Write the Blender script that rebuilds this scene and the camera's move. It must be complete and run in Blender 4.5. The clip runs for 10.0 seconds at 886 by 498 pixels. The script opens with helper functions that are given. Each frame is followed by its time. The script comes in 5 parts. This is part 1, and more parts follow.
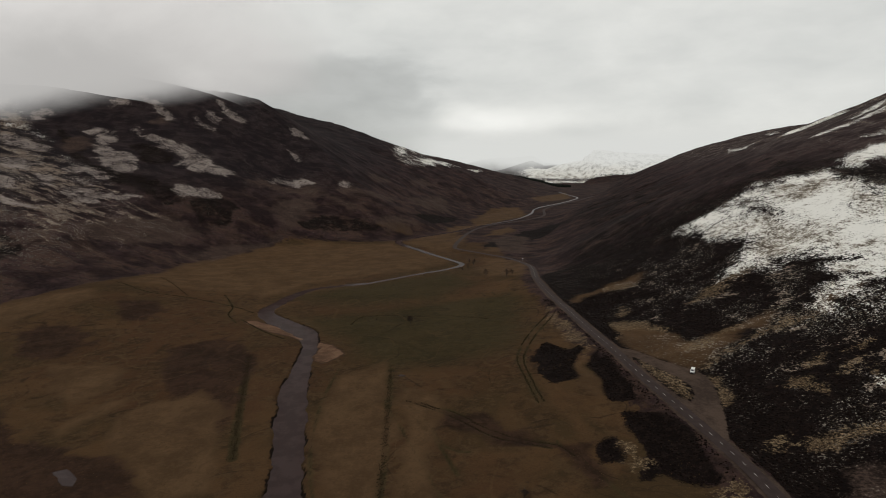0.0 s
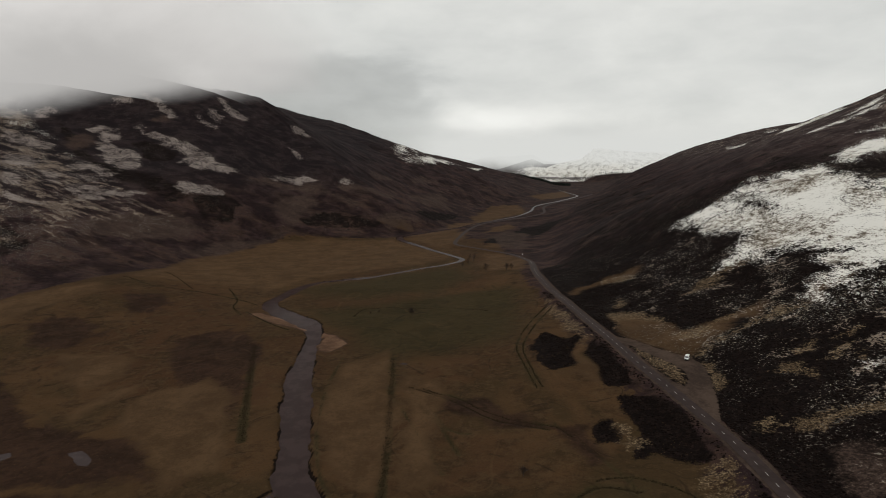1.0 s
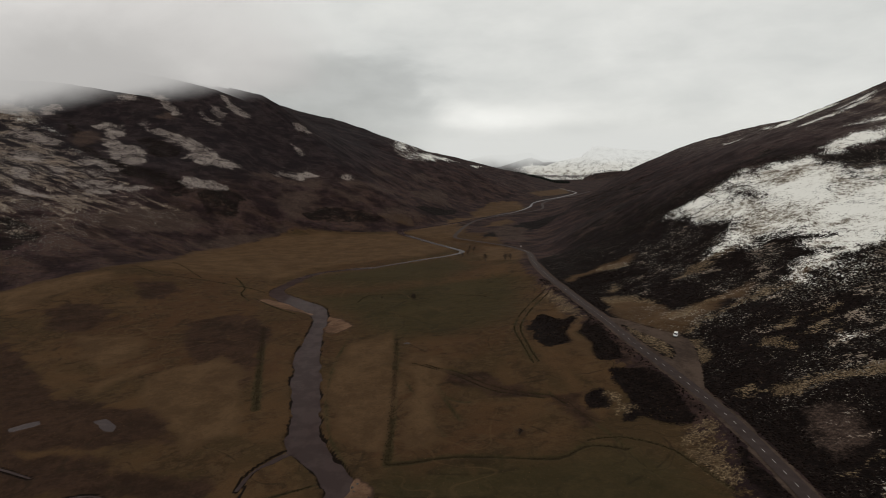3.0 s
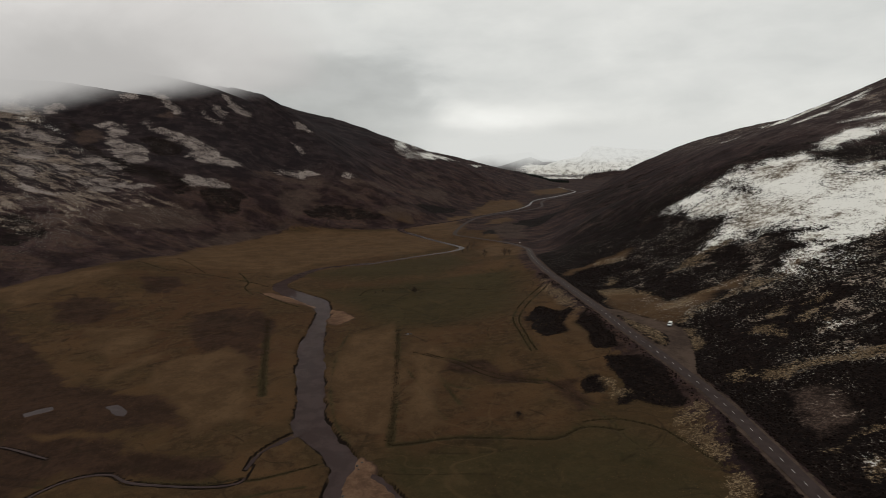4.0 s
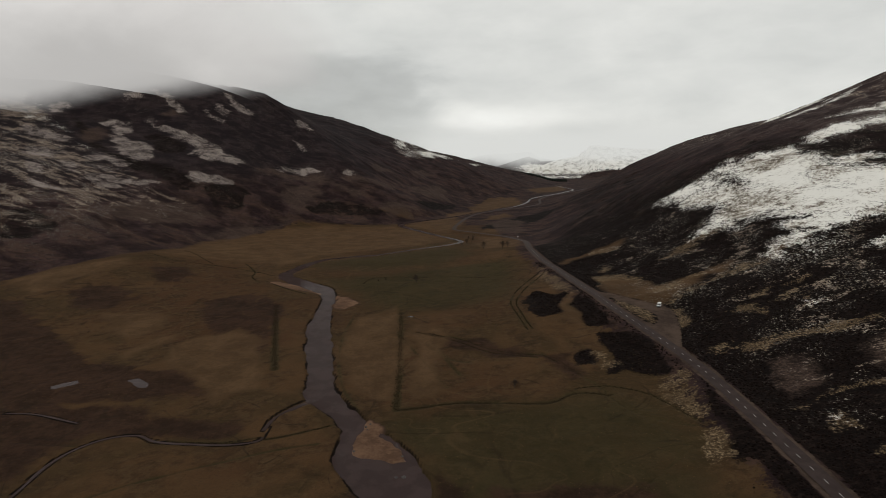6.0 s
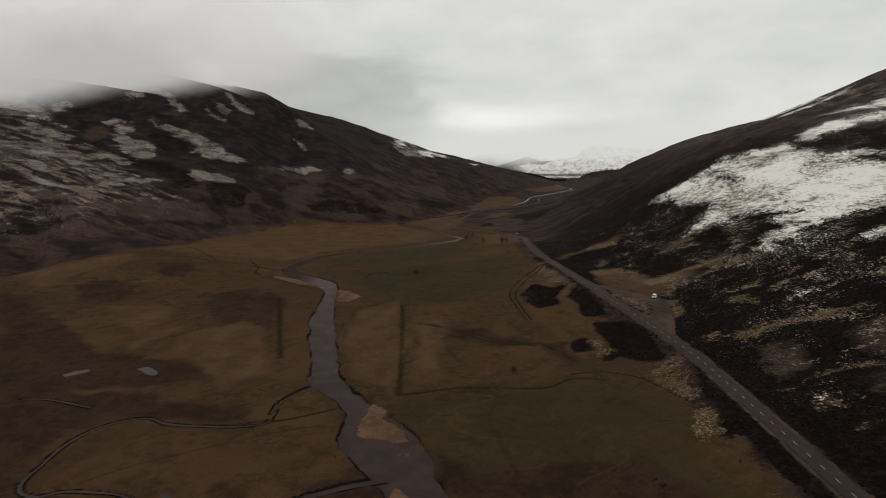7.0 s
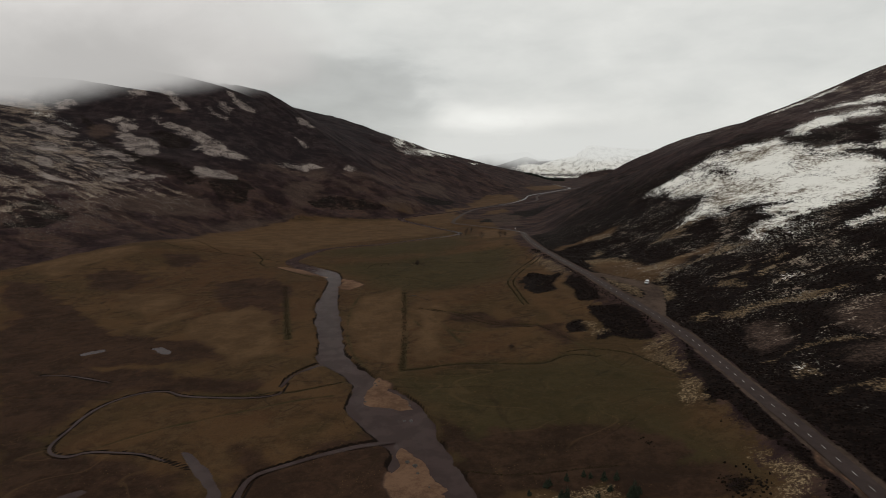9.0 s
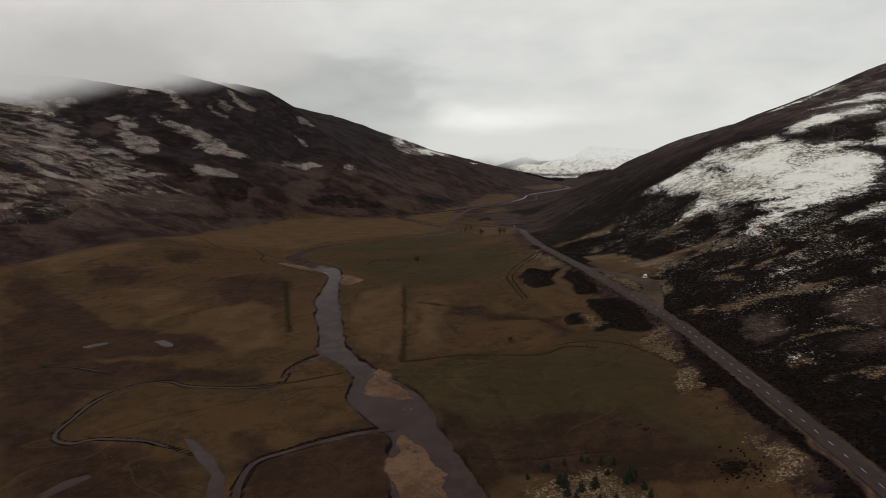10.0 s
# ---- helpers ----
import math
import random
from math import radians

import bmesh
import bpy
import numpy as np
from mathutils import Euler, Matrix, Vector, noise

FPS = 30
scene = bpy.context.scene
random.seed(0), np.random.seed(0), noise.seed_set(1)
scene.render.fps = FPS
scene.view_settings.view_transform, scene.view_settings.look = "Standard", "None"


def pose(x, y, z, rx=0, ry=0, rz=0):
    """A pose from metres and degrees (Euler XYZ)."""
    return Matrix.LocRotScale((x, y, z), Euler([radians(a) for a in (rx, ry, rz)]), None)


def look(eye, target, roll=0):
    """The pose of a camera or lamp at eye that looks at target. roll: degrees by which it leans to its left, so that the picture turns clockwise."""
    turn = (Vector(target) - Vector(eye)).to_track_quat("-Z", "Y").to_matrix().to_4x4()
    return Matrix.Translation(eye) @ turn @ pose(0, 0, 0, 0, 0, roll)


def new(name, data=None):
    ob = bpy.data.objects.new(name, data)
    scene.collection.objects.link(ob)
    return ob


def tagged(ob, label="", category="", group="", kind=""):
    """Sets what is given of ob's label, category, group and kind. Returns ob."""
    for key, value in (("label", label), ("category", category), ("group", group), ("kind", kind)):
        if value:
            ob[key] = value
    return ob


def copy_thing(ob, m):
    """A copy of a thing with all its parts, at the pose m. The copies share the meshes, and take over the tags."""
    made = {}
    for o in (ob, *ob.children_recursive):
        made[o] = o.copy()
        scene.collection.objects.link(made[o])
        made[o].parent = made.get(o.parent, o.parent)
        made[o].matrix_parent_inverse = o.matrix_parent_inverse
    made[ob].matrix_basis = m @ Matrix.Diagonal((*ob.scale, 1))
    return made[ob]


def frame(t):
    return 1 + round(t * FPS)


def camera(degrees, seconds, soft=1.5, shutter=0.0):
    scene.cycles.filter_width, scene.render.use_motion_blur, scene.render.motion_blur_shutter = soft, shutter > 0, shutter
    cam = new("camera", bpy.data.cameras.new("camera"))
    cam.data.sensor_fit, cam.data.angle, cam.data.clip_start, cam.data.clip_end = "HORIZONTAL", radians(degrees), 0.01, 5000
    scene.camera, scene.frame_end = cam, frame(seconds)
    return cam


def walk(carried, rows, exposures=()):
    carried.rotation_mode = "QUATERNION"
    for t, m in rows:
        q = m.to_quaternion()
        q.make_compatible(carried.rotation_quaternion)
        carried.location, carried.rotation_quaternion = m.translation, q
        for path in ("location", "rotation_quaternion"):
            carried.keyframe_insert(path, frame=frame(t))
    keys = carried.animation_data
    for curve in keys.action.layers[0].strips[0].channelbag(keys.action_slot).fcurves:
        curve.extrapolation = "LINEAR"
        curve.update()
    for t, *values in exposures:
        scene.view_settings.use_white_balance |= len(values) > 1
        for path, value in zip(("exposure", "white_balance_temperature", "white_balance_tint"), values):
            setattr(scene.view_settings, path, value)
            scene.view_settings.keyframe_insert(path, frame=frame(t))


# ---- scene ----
cam = camera(75.0, 10.0, soft=0.7)
PATH = [
    (0.0, look((0.000, 0.000, 120.000), (0.000, 99.061, 106.329), 0.087)),
    (0.5, look((-0.366, -4.749, 118.298), (-0.376, 94.301, 104.545), 0.063)),
    (1.0, look((-0.665, -9.351, 116.602), (-0.676, 89.689, 102.784), 0.036)),
    (1.5, look((-0.918, -13.882, 114.911), (-0.923, 85.151, 101.042), 0.007)),
    (2.0, look((-1.145, -18.402, 113.224), (-1.137, 80.626, 99.316), -0.023)),
    (2.5, look((-1.363, -22.957, 111.538), (-1.333, 76.068, 97.606), -0.055)),
    (3.0, look((-1.585, -27.579, 109.854), (-1.528, 71.443, 95.907), -0.087)),
    (3.5, look((-1.821, -32.289, 108.171), (-1.731, 66.733, 94.220), -0.119)),
    (4.0, look((-2.079, -37.091, 106.487), (-1.952, 61.931, 92.541), -0.150)),
    (4.5, look((-2.365, -41.977, 104.804), (-2.195, 57.047, 90.871), -0.179)),
    (5.0, look((-2.679, -46.925, 103.121), (-2.463, 52.103, 89.207), -0.206)),
    (5.5, look((-3.022, -51.897, 101.439), (-2.756, 47.133, 87.549), -0.230)),
    (6.0, look((-3.390, -56.846, 99.757), (-3.071, 42.188, 85.896), -0.251)),
    (6.5, look((-3.776, -61.707, 98.078), (-3.402, 37.332, 84.249), -0.267)),
    (7.0, look((-4.170, -66.402, 96.401), (-3.740, 32.641, 82.606), -0.279)),
    (7.5, look((-4.561, -70.841, 94.729), (-4.073, 28.206, 80.969), -0.285)),
    (8.0, look((-4.932, -74.919, 93.063), (-4.387, 24.133, 79.337), -0.286)),
    (8.5, look((-5.267, -78.517, 91.404), (-4.665, 20.540, 77.711), -0.279)),
    (9.0, look((-5.544, -81.502, 89.756), (-4.885, 17.558, 76.093), -0.265)),
    (9.5, look((-5.739, -83.729, 88.120), (-5.025, 15.334, 74.483), -0.243)),
    (10.0, look((-5.826, -85.037, 86.499), (-5.058, 14.029, 72.883), -0.212)),
]
walk(cam, PATH)

# ---- light ----
world = bpy.data.worlds.new("overcast_sky")
world.use_nodes = True
scene.world = world


def node(tree, kind, link=None, **settings):
    """A shader node; link: input name or number -> value or socket."""
    n = tree.nodes.new(kind)
    for key, value in settings.items():
        setattr(n, key, value)
    for key, value in (link or {}).items():
        sock = n.inputs[key]
        if isinstance(value, bpy.types.NodeSocket):
            tree.links.new(value, sock)
        else:
            sock.default_value = value
    return n


def math_node(tree, op, a, b=0.0, clamp=False):
    n = node(tree, "ShaderNodeMath", {0: a, 1: b}, operation=op)
    n.use_clamp = clamp
    return n.outputs[0]


def blend(tree, f, a, b, mode="MIX"):
    """Colour mix by f."""
    n = tree.nodes.new("ShaderNodeMix")
    n.data_type, n.blend_type = "RGBA", mode
    for i, v in ((0, f), (6, a), (7, b)):
        if isinstance(v, bpy.types.NodeSocket):
            tree.links.new(v, n.inputs[i])
        else:
            n.inputs[i].default_value = v if i == 0 else (*v, 1)
    return n.outputs[2]


def ramp(tree, v, lo, hi):
    """Smooth step from lo to hi."""
    n = node(tree, "ShaderNodeMapRange", {0: v, 1: lo, 2: hi}, interpolation_type="SMOOTHSTEP")
    return n.outputs[0]


def noise_node(tree, where, size, detail=4.0, rough=0.55, twist=0.0):
    n = node(tree, "ShaderNodeTexNoise", {"Vector": where, "Scale": 1.0 / size, "Detail": detail, "Roughness": rough, "Distortion": twist})
    return n.outputs["Fac"]


def build_sky():
    t = world.node_tree
    t.nodes.clear()
    way = node(t, "ShaderNodeTexCoord").outputs["Generated"]
    flat = node(t, "ShaderNodeMapping", {"Vector": way, "Scale": (1.0, 1.0, 2.6)}).outputs[0]
    big = noise_node(t, flat, 0.42, 5, 0.5, 0.3)
    small = noise_node(t, flat, 0.11, 6, 0.55, 0.2)
    tone = math_node(t, "ADD", math_node(t, "MULTIPLY", math_node(t, "SUBTRACT", big, 0.5), 0.30), math_node(t, "MULTIPLY", math_node(t, "SUBTRACT", small, 0.5), 0.20))

    def lobe(x, y, z, wx, wz, amount):
        """A broad cloud or gap round a direction."""
        d = node(t, "ShaderNodeVectorMath", {0: way, 1: (x, y, z)}, operation="SUBTRACT").outputs[0]
        d = node(t, "ShaderNodeVectorMath", {0: d, 1: (1 / wx, 1 / wx, 1 / wz)}, operation="MULTIPLY").outputs[0]
        q = node(t, "ShaderNodeVectorMath", {0: d, 1: d}, operation="DOT_PRODUCT").outputs["Value"]
        e = math_node(t, "POWER", 2.718, math_node(t, "MULTIPLY", q, -1.0))
        return math_node(t, "MULTIPLY", e, amount)

    for row in SKY_LOBES:
        tone = math_node(t, "ADD", tone, lobe(*row))
    puff = noise_node(t, flat, 0.16, 6, 0.5, 0.4)
    bank = math_node(t, "ADD", lobe(*SKY_BANK), math_node(t, "MULTIPLY", math_node(t, "SUBTRACT", puff, 0.5), 1.1))
    tone = math_node(t, "SUBTRACT", tone, math_node(t, "MULTIPLY", ramp(t, bank, 0.34, 0.74), 0.19))
    bright = math_node(t, "ADD", tone, SKY_LEVEL)
    tint = blend(t, ramp(t, tone, -0.15, 0.15), (0.985, 1.0, 0.965), (1.0, 1.0, 0.955))
    cloud = node(t, "ShaderNodeBackground", {"Color": tint, "Strength": bright}).outputs[0]
    air = node(t, "ShaderNodeTexSky", sky_type="NISHITA", sun_disc=False, sun_elevation=radians(57), sun_rotation=radians(220))
    clear = node(t, "ShaderNodeBackground", {"Color": air.outputs[0], "Strength": 0.08}).outputs[0]
    mixed = node(t, "ShaderNodeMixShader", {0: 0.96, 1: clear, 2: cloud}).outputs[0]
    node(t, "ShaderNodeOutputWorld", {"Surface": mixed})


SKY_LEVEL = 0.69
SKY_LOBES = [(0.085, 0.99, 0.080, 0.15, 0.028, 0.23), (-0.58, 0.80, 0.26, 0.20, 0.10, 0.05), (0.55, 0.80, 0.18, 0.45, 0.30, 0.05), (0.19, 0.98, 0.05, 0.10, 0.02, -0.05), (-0.40, 0.91, 0.10, 0.25, 0.08, -0.05), (0.38, 0.92, 0.105, 0.09, 0.022, -0.07), (0.21, 0.975, 0.062, 0.05, 0.013, -0.07), (0.03, 0.995, 0.058, 0.035, 0.016, -0.07)]
SKY_BANK = (-0.22, 0.97, 0.085, 0.25, 0.11, 1.25)
build_sky()
sun = new("sun", bpy.data.lights.new("sun", "SUN"))
sun.data.energy, sun.data.angle, sun.data.color = 0.35, radians(25), (1.0, 0.97, 0.93)
sun.matrix_world = look((0, 0, 0), (0.35, 0.42, -0.84))
scene.view_settings.exposure = 0.0

# ---- materials ----


def material(name, fill):
    m = bpy.data.materials.new(name)
    m.use_nodes = True
    t = m.node_tree
    t.nodes.clear()
    where = node(t, "ShaderNodeNewGeometry").outputs["Position"]
    shader = fill(t, where)
    node(t, "ShaderNodeOutputMaterial", {"Surface": shader})
    return m


def surface(t, colour, rough=0.9, bump=None, deep=0.1, metal=0.0, gloss=0.25):
    links = {"Base Color": colour if isinstance(colour, bpy.types.NodeSocket) else (*colour, 1), "Roughness": rough, "Metallic": metal, "Specular IOR Level": gloss}
    if bump is not None:
        links["Normal"] = node(t, "ShaderNodeBump", {"Height": bump, "Distance": deep, "Strength": 1.0}).outputs[0]
    return node(t, "ShaderNodeBsdfPrincipled", links).outputs[0]


def ground_fill(t, p):
    def cover(name):
        a = node(t, "ShaderNodeAttribute", attribute_name=name)
        s = node(t, "ShaderNodeSeparateColor", {0: a.outputs["Color"]})
        return (*s.outputs[:3], a.outputs["Alpha"])

    def mul(u, v):
        return math_node(t, "MULTIPLY", u, v)

    def add(*terms):
        """Weighted sum of noises."""
        out = None
        for n, w in terms:
            v = mul(n, w)
            out = v if out is None else math_node(t, "ADD", out, v)
        return out

    def less(v):
        return math_node(t, "SUBTRACT", 1.0, v, True)

    def edged(mask, spread, noise_sum, hard=0.06):
        """A ragged edge for a soft mask."""
        v = math_node(t, "ADD", mask, mul(math_node(t, "SUBTRACT", noise_sum, 0.5), spread))
        return mul(ramp(t, v, 0.5 - hard, 0.5 + hard), ramp(t, mask, 0.02, 0.2))

    def lane(turn, along, across):
        """Noise drawn out down the fall of a slope."""
        q = node(t, "ShaderNodeMapping", {"Vector": p, "Rotation": (0, 0, radians(-turn))}).outputs[0]
        q = node(t, "ShaderNodeMapping", {"Vector": q, "Scale": (1 / along, 1 / across, 1.5 / across)}).outputs[0]
        return noise_node(t, q, 1.0, 9, 0.66, 0.6)

    snow, straw, grey, sand = cover("cover_a")
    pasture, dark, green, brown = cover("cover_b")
    tan, gravel, wet, patchy = cover("cover_c")
    place = node(t, "ShaderNodeSeparateXYZ", {0: p})
    sx, high = place.outputs[0], place.outputs[2]
    big = noise_node(t, p, 120, 4, 0.55, 0.4)
    wide = noise_node(t, p, 42, 6, 0.6, 0.5)
    rough = noise_node(t, p, 22, 9, 0.68, 0.3)
    fine = noise_node(t, p, 4.5, 7, 0.74)
    fleck = noise_node(t, p, 1.4, 5, 0.75)
    blade = noise_node(t, p, 0.85, 4, 0.8)
    streak = node(t, "ShaderNodeMix", {0: ramp(t, sx, -160.0, -40.0), 2: lane(-14, 85, 24), 3: lane(11, 46, 15)}).outputs[0]
    rag = add((rough, 0.45), (fine, 0.30), (fleck, 0.25))
    torn = add((streak, 0.45), (rough, 0.15), (fine, 0.15), (fleck, 0.25))
    slope = less(ramp(t, pasture, 0.3, 0.6))
    # moor: dull purple heather, rust-brown lanes of grass, black tufts
    moor = blend(t, ramp(t, add((wide, 0.5), (rough, 0.5)), 0.43, 0.60), (0.0165, 0.0098, 0.0102), (0.0440, 0.0255, 0.0245))
    moor = blend(t, mul(ramp(t, add((streak, 0.55), (wide, 0.25), (fine, 0.20)), 0.455, 0.58), math_node(t, "SUBTRACT", 0.66, mul(ramp(t, high, 40.0, 120.0), 0.45))), moor, (0.067, 0.0395, 0.0275))
    moor = blend(t, mul(ramp(t, add((fine, 0.6), (fleck, 0.4)), 0.47, 0.57), 0.68), moor, (0.0072, 0.0050, 0.0054))
    moor = blend(t, mul(ramp(t, fleck, 0.56, 0.62), 0.40), moor, (0.066, 0.0450, 0.0395))
    crown = mul(ramp(t, high, 55.0, 120.0), less(ramp(t, sx, -260.0, -60.0)))
    moor = blend(t, mul(crown, 0.72), moor, blend(t, ramp(t, add((streak, 0.5), (rough, 0.5)), 0.45, 0.60), (0.0125, 0.0100, 0.0112), (0.0260, 0.0195, 0.0205)))
    shoulder = mul(ramp(t, high, 95.0, 170.0), ramp(t, sx, 200.0, 340.0))
    moor = blend(t, mul(shoulder, 0.65), moor, blend(t, ramp(t, add((streak, 0.6), (fine, 0.4)), 0.44, 0.60), (0.030, 0.0205, 0.0195), (0.085, 0.064, 0.0590)))
    # pasture: bleached grass, olive turf, boggy hollows; brown also dims the near left
    swell = noise_node(t, p, 58, 5, 0.55, 1.0)
    turf = noise_node(t, p, 17, 6, 0.6, 0.9)
    past = blend(t, ramp(t, swell, 0.42, 0.58), (0.070, 0.0385, 0.0182), (0.046, 0.0285, 0.0136))
    past = blend(t, mul(ramp(t, big, 0.46, 0.58), 0.75), past, (0.056, 0.0278, 0.0142))
    past = blend(t, mul(ramp(t, add((turf, 0.6), (rough, 0.4)), 0.46, 0.57), 0.72), past, (0.0290, 0.0172, 0.0096))
    past = blend(t, mul(ramp(t, add((fine, 0.6), (turf, 0.4)), 0.48, 0.59), 0.52), past, (0.085, 0.0510, 0.0250))
    past = blend(t, mul(ramp(t, blade, 0.48, 0.62), 0.42), past, (0.030, 0.0190, 0.0110))
    past = blend(t, mul(ramp(t, green, 0.10, 0.90), 0.72), past, blend(t, ramp(t, add((rag, 0.6), (swell, 0.4)), 0.44, 0.56), (0.0235, 0.0208, 0.0096), (0.040, 0.0310, 0.0142)))
    bog_and_dim = math_node(t, "ADD", brown, mul(math_node(t, "SUBTRACT", add((swell, 0.35), (turf, 0.35), (fine, 0.3)), 0.5), 2.3))
    past = blend(t, mul(ramp(t, bog_and_dim, 0.34, 0.66), 0.86), past, blend(t, ramp(t, rag, 0.42, 0.58), (0.0185, 0.0102, 0.0078), (0.040, 0.0215, 0.0142)))

    def bend_line(size, thin, wide_):
        """Smooth curving lines, like old channels and sheep tracks."""
        v = math_node(t, "ABSOLUTE", math_node(t, "SUBTRACT", noise_node(t, p, size, 1.6, 0.5, 0.6), 0.5))
        return less(ramp(t, v, thin, wide_))

    past = blend(t, mul(mul(bend_line(70, 0.001, 0.009), ramp(t, turf, 0.42, 0.56)), 0.55), past, (0.0195, 0.0128, 0.0080))
    past = blend(t, mul(mul(bend_line(30, 0.001, 0.014), ramp(t, swell, 0.46, 0.56)), 0.38), past, (0.0220, 0.0145, 0.0088))
    past = blend(t, mul(mul(bend_line(46, 0.001, 0.012), ramp(t, big, 0.46, 0.56)), 0.25), past, (0.098, 0.0590, 0.0285))
    base = blend(t, edged(pasture, 3.0, rag, 0.10), moor, past)
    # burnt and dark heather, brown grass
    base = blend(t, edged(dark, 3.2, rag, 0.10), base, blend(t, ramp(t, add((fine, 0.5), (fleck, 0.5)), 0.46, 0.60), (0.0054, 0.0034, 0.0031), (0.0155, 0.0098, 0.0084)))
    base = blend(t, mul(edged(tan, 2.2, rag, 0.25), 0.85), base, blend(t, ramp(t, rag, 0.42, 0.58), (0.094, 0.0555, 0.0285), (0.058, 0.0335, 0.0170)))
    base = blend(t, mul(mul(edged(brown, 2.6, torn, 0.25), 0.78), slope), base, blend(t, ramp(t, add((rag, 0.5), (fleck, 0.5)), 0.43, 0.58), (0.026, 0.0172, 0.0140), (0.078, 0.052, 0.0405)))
    # bleached grass lanes on the hills
    wild = mul(patchy, slope)
    pale = mul(ramp(t, math_node(t, "ADD", torn, mul(math_node(t, "SUBTRACT", wild, 0.6), 0.11)), 0.540, 0.566), ramp(t, wild, 0.05, 0.4))
    base = blend(t, mul(pale, 0.88), base, blend(t, ramp(t, add((rag, 0.6), (fleck, 0.4)), 0.45, 0.58), (0.052, 0.034, 0.0260), (0.260, 0.205, 0.160)))
    speck = mul(ramp(t, fleck, 0.575, 0.62), ramp(t, add((torn, 0.5), (wide, 0.5)), 0.50, 0.545))
    base = blend(t, mul(speck, ramp(t, wild, 0.02, 0.5)), base, blend(t, ramp(t, fine, 0.45, 0.55), (0.16, 0.125, 0.090), (0.46, 0.42, 0.36)))
    near_snow = math_node(t, "ADD", mul(straw, 0.8), math_node(t, "ADD", snow, mul(wild, 0.20)))
    dots = mul(ramp(t, noise_node(t, p, 1.1, 3, 0.7), 0.572, 0.606), mul(ramp(t, near_snow, 0.06, 0.35), mul(ramp(t, high, 12.0, 24.0), ramp(t, add((torn, 0.6), (wide, 0.4)), 0.475, 0.54))))
    base = blend(t, dots, base, blend(t, ramp(t, fine, 0.45, 0.55), (0.26, 0.21, 0.155), (0.62, 0.59, 0.54)))
    ash = blend(t, ramp(t, add((rag, 0.6), (fleck, 0.4)), 0.43, 0.58), (0.074, 0.057, 0.051), (0.285, 0.240, 0.214))
    base = blend(t, mul(edged(grey, 4.4, torn, 0.16), ramp(t, add((streak, 0.2), (rough, 0.20), (fine, 0.25), (fleck, 0.35)), 0.445, 0.53)), base, ash)
    # dry tussock grass: lit blades over brown gaps
    hay = blend(t, ramp(t, add((blade, 0.55), (fleck, 0.45)), 0.44, 0.62), (0.034, 0.0205, 0.0115), (0.270, 0.196, 0.118))
    hay = blend(t, mul(ramp(t, add((turf, 0.5), (fine, 0.5)), 0.46, 0.58), 0.6), hay, (0.070, 0.0440, 0.0235))
    tuft = add((streak, 0.35), (fine, 0.35), (fleck, 0.30))
    base = blend(t, mul(edged(mul(straw, 0.70), 6.0, tuft, 0.16), math_node(t, "ADD", 0.45, mul(ramp(t, blade, 0.44, 0.54), 0.55))), base, hay)
    # snow
    cold = blend(t, ramp(t, add((wide, 0.4), (fine, 0.3), (fleck, 0.3)), 0.42, 0.52), (0.40, 0.345, 0.28), (0.79, 0.765, 0.715))
    thin = ramp(t, add((streak, 0.08), (wide, 0.30), (fine, 0.27), (fleck, 0.35)), 0.425, 0.50)
    under = blend(t, mul(edged(snow, 3.0, rag, 0.2), 0.75), base, blend(t, ramp(t, rag, 0.42, 0.58), (0.050, 0.036, 0.026), (0.16, 0.125, 0.092)))
    base = blend(t, mul(edged(snow, 5.2, add((rag, 0.7), (fleck, 0.3)), 0.09), math_node(t, "ADD", 0.12, mul(thin, 0.88))), under, cold)
    base = blend(t, edged(gravel, 1.6, fine, 0.15), base, blend(t, ramp(t, rag, 0.42, 0.58), (0.040, 0.0275, 0.0215), (0.076, 0.052, 0.0395)))
    shore = blend(t, ramp(t, rag, 0.42, 0.58), (0.082, 0.0460, 0.0285), (0.145, 0.084, 0.053))
    shore = blend(t, ramp(t, add((sand, 1.0), (rough, 0.9)), 0.95, 1.45), (0.042, 0.0250, 0.0185), shore)
    base = blend(t, edged(sand, 2.0, rag, 0.20), base, shore)
    base = blend(t, ramp(t, wet, 0.3, 0.7), base, (0.0095, 0.0062, 0.0048))
    relief = add((rough, 1.2), (fine, 0.5))
    return surface(t, base, 0.95, relief, 1.0, gloss=0.03)


ground_look = material("ground_cover", ground_fill)


def gleam(t, calm=0.32):
    """Share of mirror gloss on water, by the slant of the view."""
    f = node(t, "ShaderNodeFresnel", {"IOR": 1.33}).outputs[0]
    return math_node(t, "ADD", math_node(t, "MULTIPLY", f, 0.14), math_node(t, "MULTIPLY", math_node(t, "MULTIPLY", f, f), calm), True)


def water_fill(t, p, calm=0.32):
    ripple = noise_node(t, p, 0.9, 3, 0.6)
    bump = node(t, "ShaderNodeBump", {"Height": ripple, "Distance": 0.004}).outputs[0]
    bed = blend(t, ramp(t, noise_node(t, p, 9, 6, 0.6), 0.42, 0.58), (0.036, 0.0230, 0.0212), (0.044, 0.0290, 0.0268))
    under = node(t, "ShaderNodeBsdfDiffuse", {"Color": bed}).outputs[0]
    shine = node(t, "ShaderNodeBsdfGlossy", {"Color": (1, 1, 1, 1), "Roughness": 0.10, "Normal": bump}).outputs[0]
    return node(t, "ShaderNodeMixShader", {0: gleam(t, calm), 1: under, 2: shine}).outputs[0]


